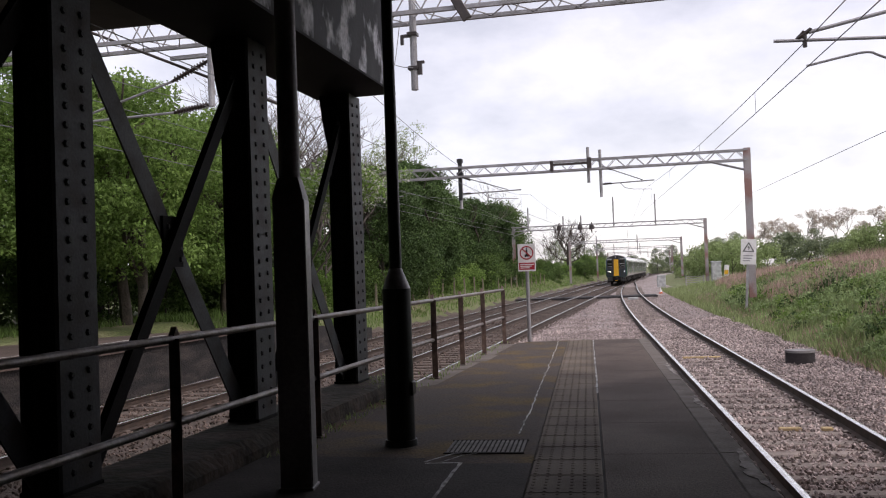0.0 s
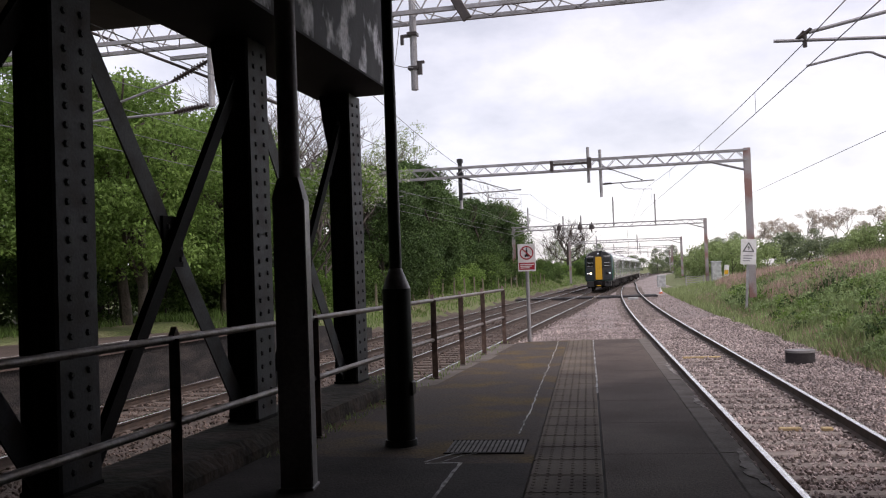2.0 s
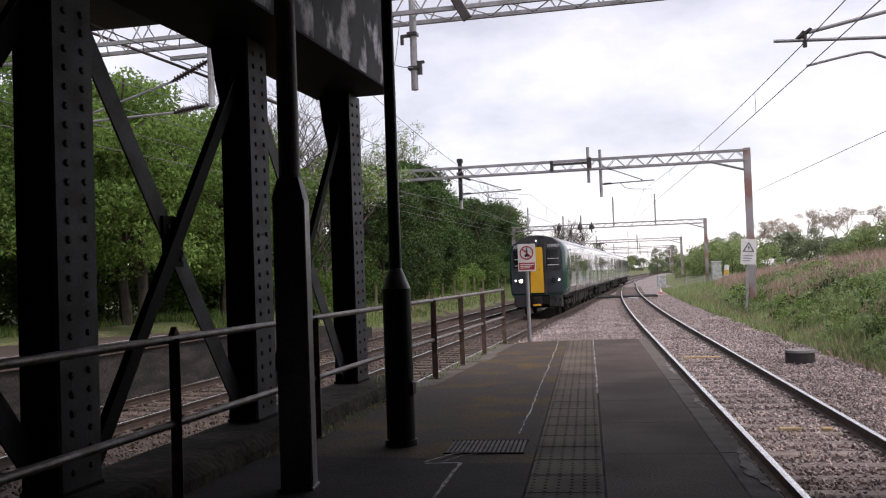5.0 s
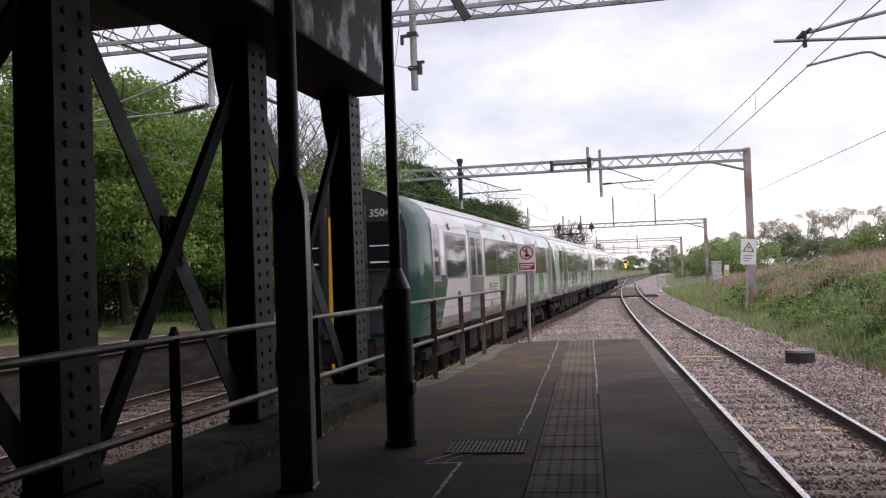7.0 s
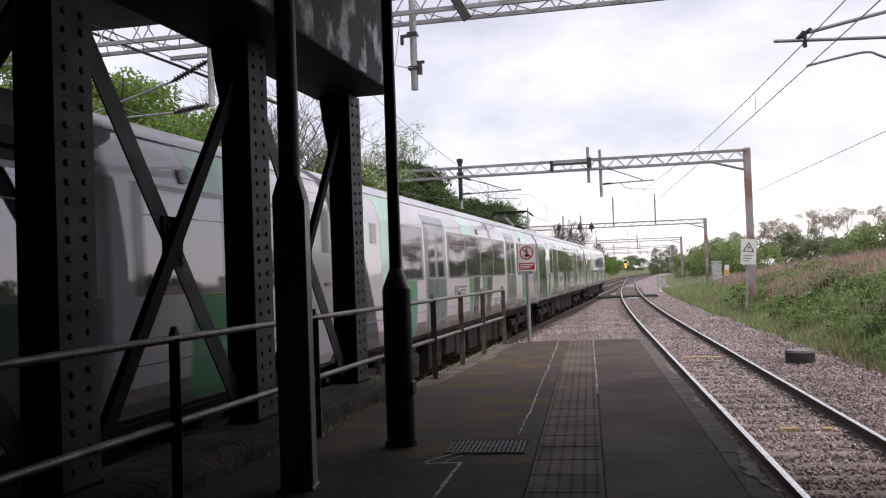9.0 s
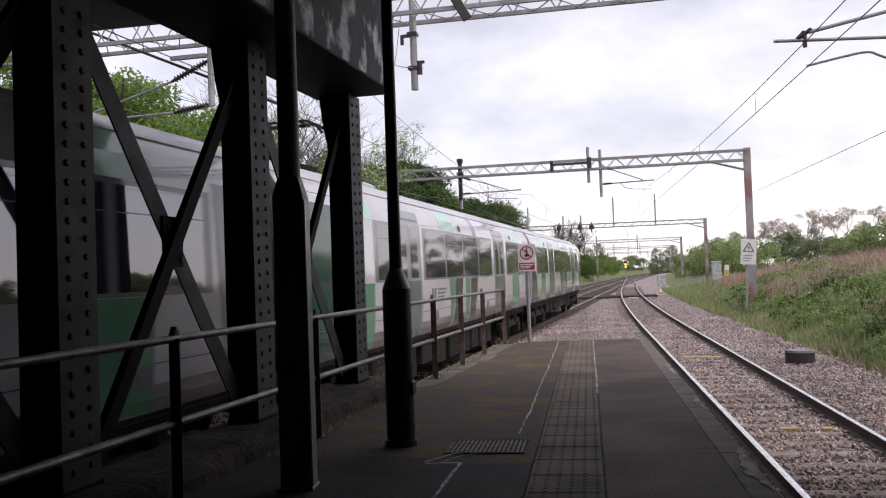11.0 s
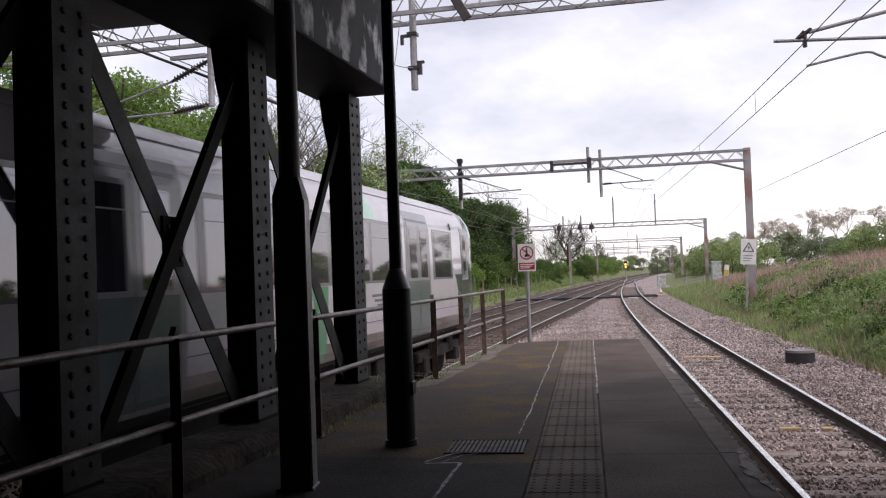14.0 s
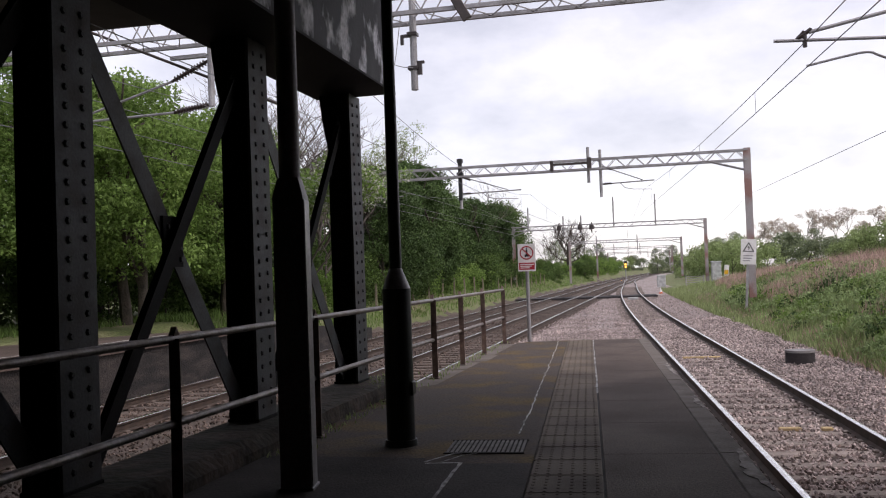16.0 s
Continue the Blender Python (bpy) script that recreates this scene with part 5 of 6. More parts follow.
def bogie(car, y):
    bg = part("bogie", Build().box(-1.12, 1.12, y - 0.25, y + 0.25, 0.45, 0.8, c=0.03), M["t_under"], car)
    for s in (-1, 1):
        f = Build().box(s * 1.08 - 0.08, s * 1.08 + 0.08, y - 1.75, y + 1.75, 0.48, 0.68, c=0.03)
        for e in (-1.3, 1.3):
            f.box(s * 1.1 - 0.12, s * 1.1 + 0.12, y + e - 0.17, y + e + 0.17, 0.28, 0.56, c=0.03)
            f.tube((s * 1.12, y + e * 0.62, 0.55), (s * 1.12, y + e * 0.62, 0.9), 0.1, n=8)
        part("side_frame", f, M["t_light_box"], bg, smooth=40)
    for e in (-1.3, 1.3):
        w = Build()
        for s in (-1, 1):
            w.tube((s * 0.69, 0, 0), (s * 0.82, 0, 0), 0.42, 0.42, 20).tube((s * 0.66, 0, 0), (s * 0.69, 0, 0), 0.44, 0.44, 20)
            w.tube((s * 0.82, 0, 0), (s * 0.86, 0, 0), 0.14, 0.10, 8)
        w.tube((-0.7, 0, 0), (0.7, 0, 0), 0.08, n=8)
        WHEELS.append(part("wheelset", w, M["t_under"], bg, at=Matrix.Translation((0, y + e, 0.42)), smooth=40))


WHEELS = []


STRIPES = [(8.45, 8.62, "t_green", (-0.12, 0.32)), (8.75, 9.25, "t_slate", (0.18, 0.42)), (9.98, 10.18, "t_green", (-0.1, 0.3)), (10.35, 10.90, "t_slate", (0.18, 0.4)), (16.45, 17.78, "t_green", (0.05, 0.0))]
ALIKE = [(7.75, 9.0, "t_pale"), (11.0, 11.4, "t_surround"), (16.55, 17.9, "t_pale")]


def carriage(cab, label, pan=False, wins_front=(), low_front=(), high_front=(), lead_mat="t_slate", lead=1.62, lead_slant=-1.15, tall_front=()):
    """A carriage whose y runs back from its leading end. cab: -1 leading end, 1 trailing end, 0 none."""
    wins_front, low_blocks, high_blocks = list(wins_front), STRIPES + list(low_front), ALIKE + list(high_front)
    th = thing("train_carriage", label, "train", group="coupled electric train")
    full = [(x, z) for x, z in SIDE] + [(-x, z) for x, z in SIDE[-2::-1]]
    full = [(1.25, 0.95)] + full + [(-1.25, 0.95)]
    ys = [(0.0, 1.0), (BODY_L, 1.0)]
    if cab:
        nose = [(0.0, 0.86), (0.10, 0.925), (0.30, 0.965), (0.7, 0.99), (1.2, 1.0)]
        ys = nose + [(BODY_L, 1.0)] if cab < 0 else [(0.0, 1.0)] + [(BODY_L - y, s) for y, s in nose[::-1]]
    frames = []
    for y, s in ys:
        frames.append(Matrix.Translation((0, y, 0.95 * (1 - s) * 0.4)) @ Matrix.Diagonal((s, 1, 1 - (1 - s) * 0.2, 1)))
    slots = []
    n = len(full)
    for j in range(n):
        z = (full[j][1] + full[(j + 1) % n][1]) / 2
        slots.append(1 if z > 3.44 else 0)
    body = frames
    if cab:
        body = frames[-2:] if cab < 0 else frames[:2]
        nose_f = frames[:-1] if cab < 0 else frames[1:]
        part("cab_shell", Build().sweep(full, nose_f, slots=[1 if k else 0 for k in slots]), [M["t_dark"], M["t_front"]], th, "dark green cab shell", smooth=35)
    part("body", Build().sweep(full, body, slots=slots), [M["t_white"], M["t_roof"]], th, "white bodyshell with pale roof", smooth=35)
    U = Build().box(-1.2, 1.2, 0.5, BODY_L - 0.5, 0.82, 0.96)
    part("underframe", U, M["t_under"], th, "dirty brown underframe")
    rng = np.random.default_rng(40 + cab)
    y = 5.4
    while y < 14.2:
        ln = rng.uniform(0.45, 1.25)
        for s in (-1, 1):
            bx = Build().box(s * 1.05 - 0.16, s * 1.05 + 0.10, y, y + ln, rng.uniform(0.26, 0.5), 0.86, c=0.025)
            part("equipment_case", bx, M["t_light_box"] if rng.random() < 0.4 else M["t_under"], th)
        y += ln + rng.uniform(0.12, 0.45)
    bogie(th, 2.9)
    bogie(th, BODY_L - 2.9)
    flip = (lambda y0, y1: (y0, y1)) if cab <= 0 else (lambda y0, y1: (BODY_L - y1, BODY_L - y0))
    for s in (-1, 1):
        def panel(name, y0, y1, z0, z1, mt, out=0.004, slant=0.0, parent=th, lab="", thick=0.012):
            a, b_ = flip(y0, y1)
            return part(name, skin(a, b_, z0, z1, out, slant if cab <= 0 else -slant, thick, s), M[mt], parent, lab)

        for d in (4.55, 13.66):
            head = panel("door_surround", d - 0.12, d + 1.56, 1.03, 3.24, "t_door", 0.0042, lab="pale grey door surround")
            panel("door_header", d - 0.02, d + 1.46, 3.06, 3.10, "t_slate", 0.008, parent=head)
            for k in (0, 1):
                dr = panel("door", d + k * 0.72, d + k * 0.72 + 0.70, 1.06, 3.04, "t_door", 0.010, lab="sliding passenger door leaf")
                panel("lower_panel", d + k * 0.72 + 0.005, d + k * 0.72 + 0.695, 1.08, 2.02, "t_grey", 0.014, parent=dr, lab="slate grey lower door panel")
                panel("door_glass", d + k * 0.72 + 0.12, d + k * 0.72 + 0.58, 2.07, 2.72, "t_pane", 0.015, parent=dr)
                panel("door_glass", d + k * 0.72 + 0.12, d + k * 0.72 + 0.58, 2.735, 2.93, "t_pane", 0.015, parent=dr)
            panel("step", d - 0.05, d + 1.5, 0.96, 1.03, "t_under", 0.05, thick=0.06)
        for y in (2.55, 9.55, 16.4):
            panel("side_lamp", y - 0.05, y + 0.07, 3.03, 3.16, "t_front", 0.025, lab="dark side indicator lamp")
        wins = [(6.28, 13.30, 4), (15.55, 18.85, 2)] + wins_front
        for w0, w1, n in wins:
            fr = panel("window", w0, w1, 2.02, 2.98, "t_surround", 0.004, lab="grey window surround")
            st = (w1 - w0 - 0.15) / n
            for k in range(n):
                a, b_ = w0 + 0.15 + k * st, w0 + k * st + st
                panel("pane", a, b_, 2.06, 2.70, "t_pane", 0.008, parent=fr)
                panel("pane", a, b_, 2.712, 2.93, "t_pane", 0.008, parent=fr)
        # colour blocks below and above the windows
        for y0, y1, mt, sl in low_blocks:
            a, b_ = flip(y0, y1)
            sl = sl if cab <= 0 else (-sl[1], -sl[0])
            part("livery_block", skin(a, b_, 1.05, 2.015, 0.0032, sl, 0.012, s), M[mt], th)
        for y0, y1, mt in high_blocks:
            panel("livery_block", y0, y1, 2.985, 3.40, mt, 0.0032)
        for y0, y1, mt in tall_front:
            panel("livery_block", y0, y1, 2.02, 2.98, mt, 0.0031, slant=-0.05)
        for y0, y1 in ((7.1, 7.35), (11.6, 11.85), (12.4, 12.65), (17.5, 17.75)):
            panel("vent_plate", y0, y1, 1.25, 1.42, "t_surround", 0.006, lab="small grey access plate")
        panel("body_seam", 0.6, BODY_L - 0.6, 1.44, 1.452, "t_surround", 0.0036, lab="thin grey seam along the bodyside")
        for k in range(2):
            panel("logo_bar", 6.75 + 0.2 * k, 6.87 + 0.2 * k, 1.62, 1.86, "t_surround", 0.0045, slant=0.1, lab="grey slanted mark")
        for k in range(3):
            panel("logo_bar", 7.3, 8.05 - 0.12 * k, 1.81 - 0.075 * k, 1.85 - 0.075 * k, "t_surround", 0.0045, lab="small grey plain bar")
        if cab:
            a, b_ = flip(1.2, 1.55)
            part("cab_skirt", skin(a, b_, 1.0, 2.10, 0.0033, (0.0, 0.75) if cab < 0 else (-0.75, 0.0), 0.012, s), M["t_dark"], th, "dark green lower cab side")
            cd = panel("cab_door", 1.02, 1.66, 1.06, 3.10, "t_door", 0.008, lab="narrow pale grey cab door")
            panel("cab_door_frame", 1.08, 1.60, 2.02, 3.0, "t_surround", 0.0095, parent=cd)
            panel("cab_door_glass", 1.20, 1.45, 2.10, 2.95, "t_pane", 0.013, parent=cd)
            panel("cab_door_lower", 1.04, 1.64, 1.08, 1.98, "t_dark", 0.0125, parent=cd)
            panel("grab_recess", 1.52, 1.61, 2.05, 2.50, "t_front", 0.013, parent=cd)
        if cab >= 0:
            part("end_block", skin(0.02, lead, 1.0, 3.22, 0.0035, (0.0, lead_slant), 0.012, s), M[lead_mat], th, "dark slate green slanted end panel")
            part("end_grille", skin(max(0.78, lead - 0.40), max(1.06, lead - 0.12), 2.62, 2.92, 0.010, 0.0, 0.02, s), M["t_surround"], th, "small pale grille near the carriage end")
        if cab <= 0:
            part("end_block", skin(BODY_L - 1.15, BODY_L - 0.02, 1.0, 3.22, 0.0034, (-0.12, 0.0), 0.012, s), M["t_door"], th, "pale grey end panel")
            part("end_slot", skin(BODY_L - 0.34, BODY_L - 0.10, 2.45, 3.02, 0.010, 0.0, 0.02, s), M["t_front"], th, "black slotted panel near the carriage end")
            part("end_step", skin(BODY_L - 0.30, BODY_L - 0.12, 2.02, 2.06, 0.02, 0.0, 0.03, s), M["t_front"], th)
        # Grime plus the shade low on the bodyside, both in the band's colour.
        part("dirt_band", skin(1.4 if cab < 0 else 0.02, BODY_L - (1.4 if cab > 0 else 0.02), 1.0, 1.27, 0.0022, 0.0, 0.012, s), M["t_grime_shade"], th, "grimy lower bodyside, darkened for shade too")
        # seams and a dirty sill line
        part("sill", skin(1.4 if cab < 0 else 0.02, BODY_L - (1.4 if cab > 0 else 0.02), 0.985, 1.03, 0.02, 0.0, 0.03, s), M["t_under"], th, "dirty lower sill")
        part("gutter", skin(1.4 if cab < 0 else 0.02, BODY_L - (1.4 if cab > 0 else 0.02), 3.415, 3.432, 0.012, 0.0, 0.03, s), M["t_roof"], th, "rain gutter")
    # Nearly full body section in black, so the gap's shade covers roof and sides.
    for y in ((BODY_L,) if cab < 0 else (0.0 - 0.2,) if cab > 0 else (BODY_L, -0.2)):
        part("gangway", Build().sweep(full, [Matrix.Translation((0, q, 0.03)) @ Matrix.Diagonal((0.95, 1, 0.975, 1)) for q in (y, y + 0.2)]), M["t_front"], th, "black gangway bellows widened to darken the carriage gap")
    if pan:
        p = part("pantograph", Build().box(-0.42, 0.42, 2.0, 2.08, 3.76, 3.86, c=0.01).box(-0.42, 0.42, 3.5, 3.58, 3.76, 3.86, c=0.01).box(-0.42, -0.34, 2.0, 3.58, 3.78, 3.85).box(0.34, 0.42, 2.0, 3.58, 3.78, 3.85), M["t_under"], th, "raised roof pantograph")
        for x in (-0.38, 0.38):
            for y in (2.04, 3.54):
                part("insulator", ribbed((x, y, 3.62), (x, y, 3.80), 3, 0.04, 0.075), M["insulator"], p, "ribbed brown insulator")
        part("lower_arm", Build().tube((0, 3.5, 3.88), (0, 1.45, 4.16), 0.06, 0.045, 8), M["galv"], p, "grey steel lower arm")
        part("upper_arm", Build().tube((0, 1.45, 4.16), (-0.24, 2.95, 4.42), 0.03, n=6).tube((0, 1.45, 4.16), (0.24, 2.95, 4.42), 0.03, n=6).tube((0, 3.3, 3.95), (0, 1.6, 4.12), 0.015, n=5), M["t_under"], p)
        for y in (2.80, 3.14):
            part("contact_strip", Build().path([(-0.82, y, 4.26), (-0.74, y, 4.37), (-0.58, y, 4.46), (0.58, y, 4.46), (0.74, y, 4.37), (0.82, y, 4.26)], 0.024, 6), M["t_light_box"], p, "curved collector strip")
        part("head_frame", Build().tube((-0.5, 2.8, 4.43), (-0.5, 3.14, 4.43), 0.02, n=5).tube((0.5, 2.8, 4.43), (0.5, 3.14, 4.43), 0.02, n=5).tube((-0.5, 2.97, 4.42), (0.5, 2.97, 4.42), 0.03, n=6), M["t_under"], p)
        part("roof_case", Build().box(-0.55, 0.55, 4.6, 6.2, 3.60, 3.82, c=0.05), M["t_roof"], th, "grey roof equipment case")
    if cab:
        cab_front(th, cab)
    return th


def cab_front(th, cab):
    turn = Matrix.Identity(4) if cab < 0 else Matrix.Translation((0, BODY_L, 0)) @ Matrix.Rotation(math.pi, 4, "Z")
    k = 0.86
    mask = [(x * k * 0.985, 0.13 + 0.965 * z) for x, z in SIDE] + [(-x * k * 0.985, 0.13 + 0.965 * z) for x, z in SIDE[-2::-1]]

    def p(name, b, mt, parent=th, lab="", smooth=False):
        return part(name, b, M[mt], parent, lab, at=turn if parent is th else None, smooth=smooth)

    face = p("cab_front", Build().plate(mask, -0.03, 0.02, axis=1), "t_front", lab="black cab front")
    for s in (-1, 1):
        p("corner_panel", Build().plate([(s * 1.19, 1.1), (s * 1.19, 2.9), (s * 1.14, 3.1), (s * 1.08, 3.1), (s * 1.12, 2.15), (s * 0.62, 2.0), (s * 0.47, 1.75), (s * 0.47, 1.1)], -0.04, -0.02, axis=1), "t_slate", face, "dark slate green corner panel")
        ws = p("windscreen", Build().box(s * 0.76 - 0.36, s * 0.76 + 0.34, -0.06, -0.03, 2.22, 3.16, c=0.0), "t_front", face, "windscreen surround")
        p("windscreen_glass", Build().box(s * 0.76 - 0.32, s * 0.76 + 0.30, -0.066, -0.058, 2.27, 3.11), "t_glass", ws)
        p("wiper", Build().box(s * 0.76 - 0.26, s * 0.76 + 0.26, -0.075, -0.067, 2.36, 2.39), "t_text", ws)
        p("sun_blind", Build().box(s * 0.76 - 0.26, s * 0.76 + 0.26, -0.073, -0.067, 2.66, 2.685), "t_text", ws)
        lit = s < 0 and cab < 0
        p("headlight", Build().tube((s * 0.76, -0.05, 1.66), (s * 0.76, -0.03, 1.66), 0.085, 0.085, 16), "head_glow" if lit else "t_glass", face, "lit headlight" if lit else "round headlight", 40)
        p("headlight_rim", Build().tube((s * 0.76, -0.12, 1.66), (s * 0.76, -0.03, 1.66), 0.125, 0.125, 20, caps=False).tube((s * 0.76, -0.12, 1.66), (s * 0.76, -0.03, 1.66), 0.095, 0.095, 20, caps=False), "t_front", face, "black headlight rim", 40)
        p("marker_light", Build().tube((s * 1.02, -0.065, 1.68), (s * 1.02, -0.03, 1.68), 0.042, 0.06, 12), "marker_glow" if cab < 0 else "red", face, "small round marker light", 40)
        p("valance", Build().box(s * 0.8 - 0.32, s * 0.8 + 0.32, -0.02, 0.5, 0.45, 1.02, c=0.06), "t_front", face)
    dr = p("front_door", Build().plate([(-0.31, 1.10), (0.31, 1.10), (0.285, 3.22), (-0.265, 3.22)], -0.10, -0.02, axis=1), "t_yellow", face, "bright yellow gangway door")
    for s in (-1, 1):
        p("door_handle", Build().box(s * 0.12 - 0.012, s * 0.12 + 0.012, -0.115, -0.10, 2.12, 2.22), "sign_black", dr)
        p("door_pillar", Build().box(s * 0.375 - 0.06, s * 0.375 + 0.06, -0.085, -0.02, 1.0, 3.42, c=0.02), "t_front", face)
    p("top_light", Build().tube((0, -0.06, 3.52), (0, -0.02, 3.52), 0.028, 0.05, 12), "marker_glow" if cab < 0 else "t_glass", face, "round top light", 40)
    p("coupler", Build().box(-0.2, 0.2, -0.35, 0.3, 0.55, 0.92, c=0.04), "t_light_box", th, "grey automatic coupler")
    p("coupler_plate", Build().box(-0.18, 0.18, -0.37, -0.35, 0.50, 0.58), "t_yellow", th)
    p("buffer_beam", Build().box(-1.1, 1.1, 0.0, 0.4, 0.55, 0.98, c=0.04), "t_under", th)
    if cab < 0:
        for s in (-1, 1):
            cu = bpy.data.curves.new("unit_number", "FONT")
            cu.body, cu.size, cu.extrude, cu.align_x = "350409", 0.2, 0.002, "CENTER"
            tmp = bpy.data.objects.new("unit_number", cu)
            scene.collection.objects.link(tmp)
            bpy.context.view_layer.update()
            me = bpy.data.meshes.new_from_object(tmp.evaluated_get(bpy.context.evaluated_depsgraph_get()))
            bpy.data.objects.remove(tmp)
            me.materials.clear()
            me.materials.append(M["t_text"])
            part("unit_number", me, None, face, "white unit number", at=Matrix.Translation((s * 0.79, -0.045, 3.20)) @ Matrix.Rotation(math.pi / 2, 4, "X"))


CARS = [carriage(-1, "electric train driving carriage with yellow door and white and green sides", wins_front=[(2.05, 4.2, 1)]),
        carriage(0, "white and green electric train carriage with grey doors", wins_front=[(2.75, 4.3, 1)], low_front=[(2.75, 3.75, "t_green", (0.25, 0.05))], high_front=[(1.72, 2.87, "t_pale")], tall_front=[(1.75, 2.6, "t_pale")]),
        carriage(0, "white and green electric train carriage with roof pantograph", pan=True, wins_front=[(3.35, 4.3, 1)], low_front=[(2.35, 3.25, "t_green", (0.45, 0.05))], high_front=[(2.8, 3.3, "t_pale")], lead_mat="t_dark", lead=2.25, lead_slant=-0.5),
        carriage(1, "rear driving carriage of the white and green electric train", wins_front=[(2.55, 4.2, 1)])]


def front_y(t):
    """Where the leading end stands at t seconds: the train slows as it runs in."""
    return 119.154 - 16.983 * t + 0.398 * t ** 2 - 0.01353 * t ** 3 + 0.000447 * t ** 4 - 0.36 * max(0.0, t - 13.9) ** 1.5


def motions():
    for i, car in enumerate(CARS):
        rows = []
        for k in range(81):
            t = k * 0.2
            y = front_y(t) + i * PITCH_L
            a, b = y + 2.9, y + BODY_L - 2.9
            xa, xb = line_a(a), line_a(b)
            th = math.atan2(xb - xa, b - a)
            rows.append((t, pose(xa - 2.9 * math.sin(th), a - 2.9 * math.cos(th), RAIL, 0, 0, -math.degrees(th))))
        walk(car, rows)
    # wheels roll with the train's way
    for w in WHEELS:
        at = w.location.copy()
        walk(w, [(k / FPS, Matrix.Translation(at) @ Matrix.Rotation((front_y(k / FPS) - front_y(0)) / 0.42 % (2 * math.pi), 4, "X")) for k in range(0, 481)])


# ---- platform pieces ----
def platform_pieces():
    rng = np.random.default_rng(2)
    b = Build().box(0.003, 0.397, 0.003, 0.397, -0.03, 0.0, c=0.004)
    for i in range(6):
        for j in range(6):
            x, y, r = 0.033 + i * 0.0668, 0.033 + j * 0.0668, 0.0125
            ring = lambda q, z: [(x + q * math.cos(a * math.pi / 3), y + q * math.sin(a * math.pi / 3), z) for a in range(6)]
            b.add(ring(r, 0.0) + ring(r * 0.62, 0.0028), [(k, (k + 1) % 6, 6 + (k + 1) % 6, 6 + k) for k in range(6)] + [(6, 7, 8, 9, 10, 11)])
    me = b.mesh("tactile_tile", M["tactile"])
    y = P_END - 0.4
    while y > 1.5:
        part("tactile_tile", me, None, plat, at=pose(-0.362, y, rng.uniform(-0.001, 0.001), 0, 0, rng.uniform(-0.3, 0.3)))
        y -= 0.4
    y = P_END
    me = Build().box(0.003, 0.672, 0.001, 1.129, -0.03, 0.0, c=0.002).mesh("slab", M["asphalt"])
    while y > 1.0:
        y -= 1.13
        part("slab", me, None, plat, at=pose(0.045, y, 0))
    me = Build().box(0.002, 0.156, 0.001, 1.799, -0.12, 0.0, c=0.006).mesh("coping_stone", M["coping"])
    y = P_END
    while y > 1.0:
        y -= 1.8
        part("coping_stone", me, None, plat, at=pose(0.718 + rng.uniform(-0.006, 0.006), y, rng.uniform(-0.002, 0.002), 0, 0, rng.uniform(-0.3, 0.3)))
    me = Build().box(0.004, 0.40, 0.004, 0.896, -0.12, -0.001, c=0.012).mesh("edge_stone", M["coping"])
    y = P_END - 0.45
    while y > 9.3:
        y -= 0.9
        part("edge_stone", me, None, plat, at=pose(fence_x(y) - 0.15, y, rng.uniform(-0.002, 0.002), 0, 0, -4.3))


platform_pieces()


def worn_edge():
    rng = np.random.default_rng(12)
    for y0, y1, w in ((4.7, 5.75, 0.085), (7.4, 8.1, 0.05), (9.6, 10.9, 0.06), (2.9, 4.3, 0.07)):
        ys = np.linspace(y0, y1, 14)
        b = Build().plate([(0.862, float(y)) for y in ys] + [(float(0.862 - w * math.sin(math.pi * (0.06 + 0.88 * (y - y0) / (y1 - y0))) * rng.uniform(0.6, 1.15)), float(y)) for y in ys[::-1]], -0.01, 0.004, axis=2)
        part("worn_patch", b, M["worn_stone"], plat, "pale chipped patch on the platform edge")


worn_edge()


def painted_lines():
    def strip(pts, w, label, wob=0.0):
        rng = np.random.default_rng(8)
        b, vs = Build(), []
        for (xa, ya), (xb, yb) in zip(pts, pts[1:]):
            n = max(1, int(math.hypot(xb - xa, yb - ya) / 0.12))
            for i in range(n + 1):
                k = i / n
                vs.append((xa + (xb - xa) * k + rng.normal(0, wob), ya + (yb - ya) * k))
        out = []
        for i, (x, y) in enumerate(vs):
            q, r = vs[min(i + 1, len(vs) - 1)], vs[max(i - 1, 0)]
            d = Vector((q[0] - r[0], q[1] - r[1], 0)).normalized()
            ww = w * (1 + rng.normal(0, 0.25 if wob else 0.1))
            out += [(x - d.y * ww, y + d.x * ww, 0.0075), (x + d.y * ww, y - d.x * ww, 0.0075)]
        b.add(out, [(2 * i, 2 * i + 2, 2 * i + 3, 2 * i + 1) for i in range(len(vs) - 1)])
        solid("painted_line", b, M["white_line"], label, "painted line", "")

    strip([(-0.5, 6.3), (-0.5, 8.3), (-0.49, 11.3), (-0.5, 14.4)], 0.0055, "thin broken white painted line on the asphalt", 0.006)
    strip([(0.043, 8.3), (0.04, 10.6), (0.035, 14.5)], 0.007, "thin white painted line beside the tactile paving", 0.002)
    strip([(-0.99, 5.33), (-0.78, 5.35), (-0.81, 4.3)], 0.010, "worn white painted bracket mark on the asphalt", 0.002)
    strip([(-1.0, 5.37), (-0.86, 5.62), (-0.75, 5.66)], 0.010, "worn white painted curve on the asphalt", 0.002)
    strip([(-0.90, 5.36), (-0.80, 5.56), (-0.70, 5.64)], 0.006, "worn white painted curve on the asphalt", 0.002)


painted_lines()


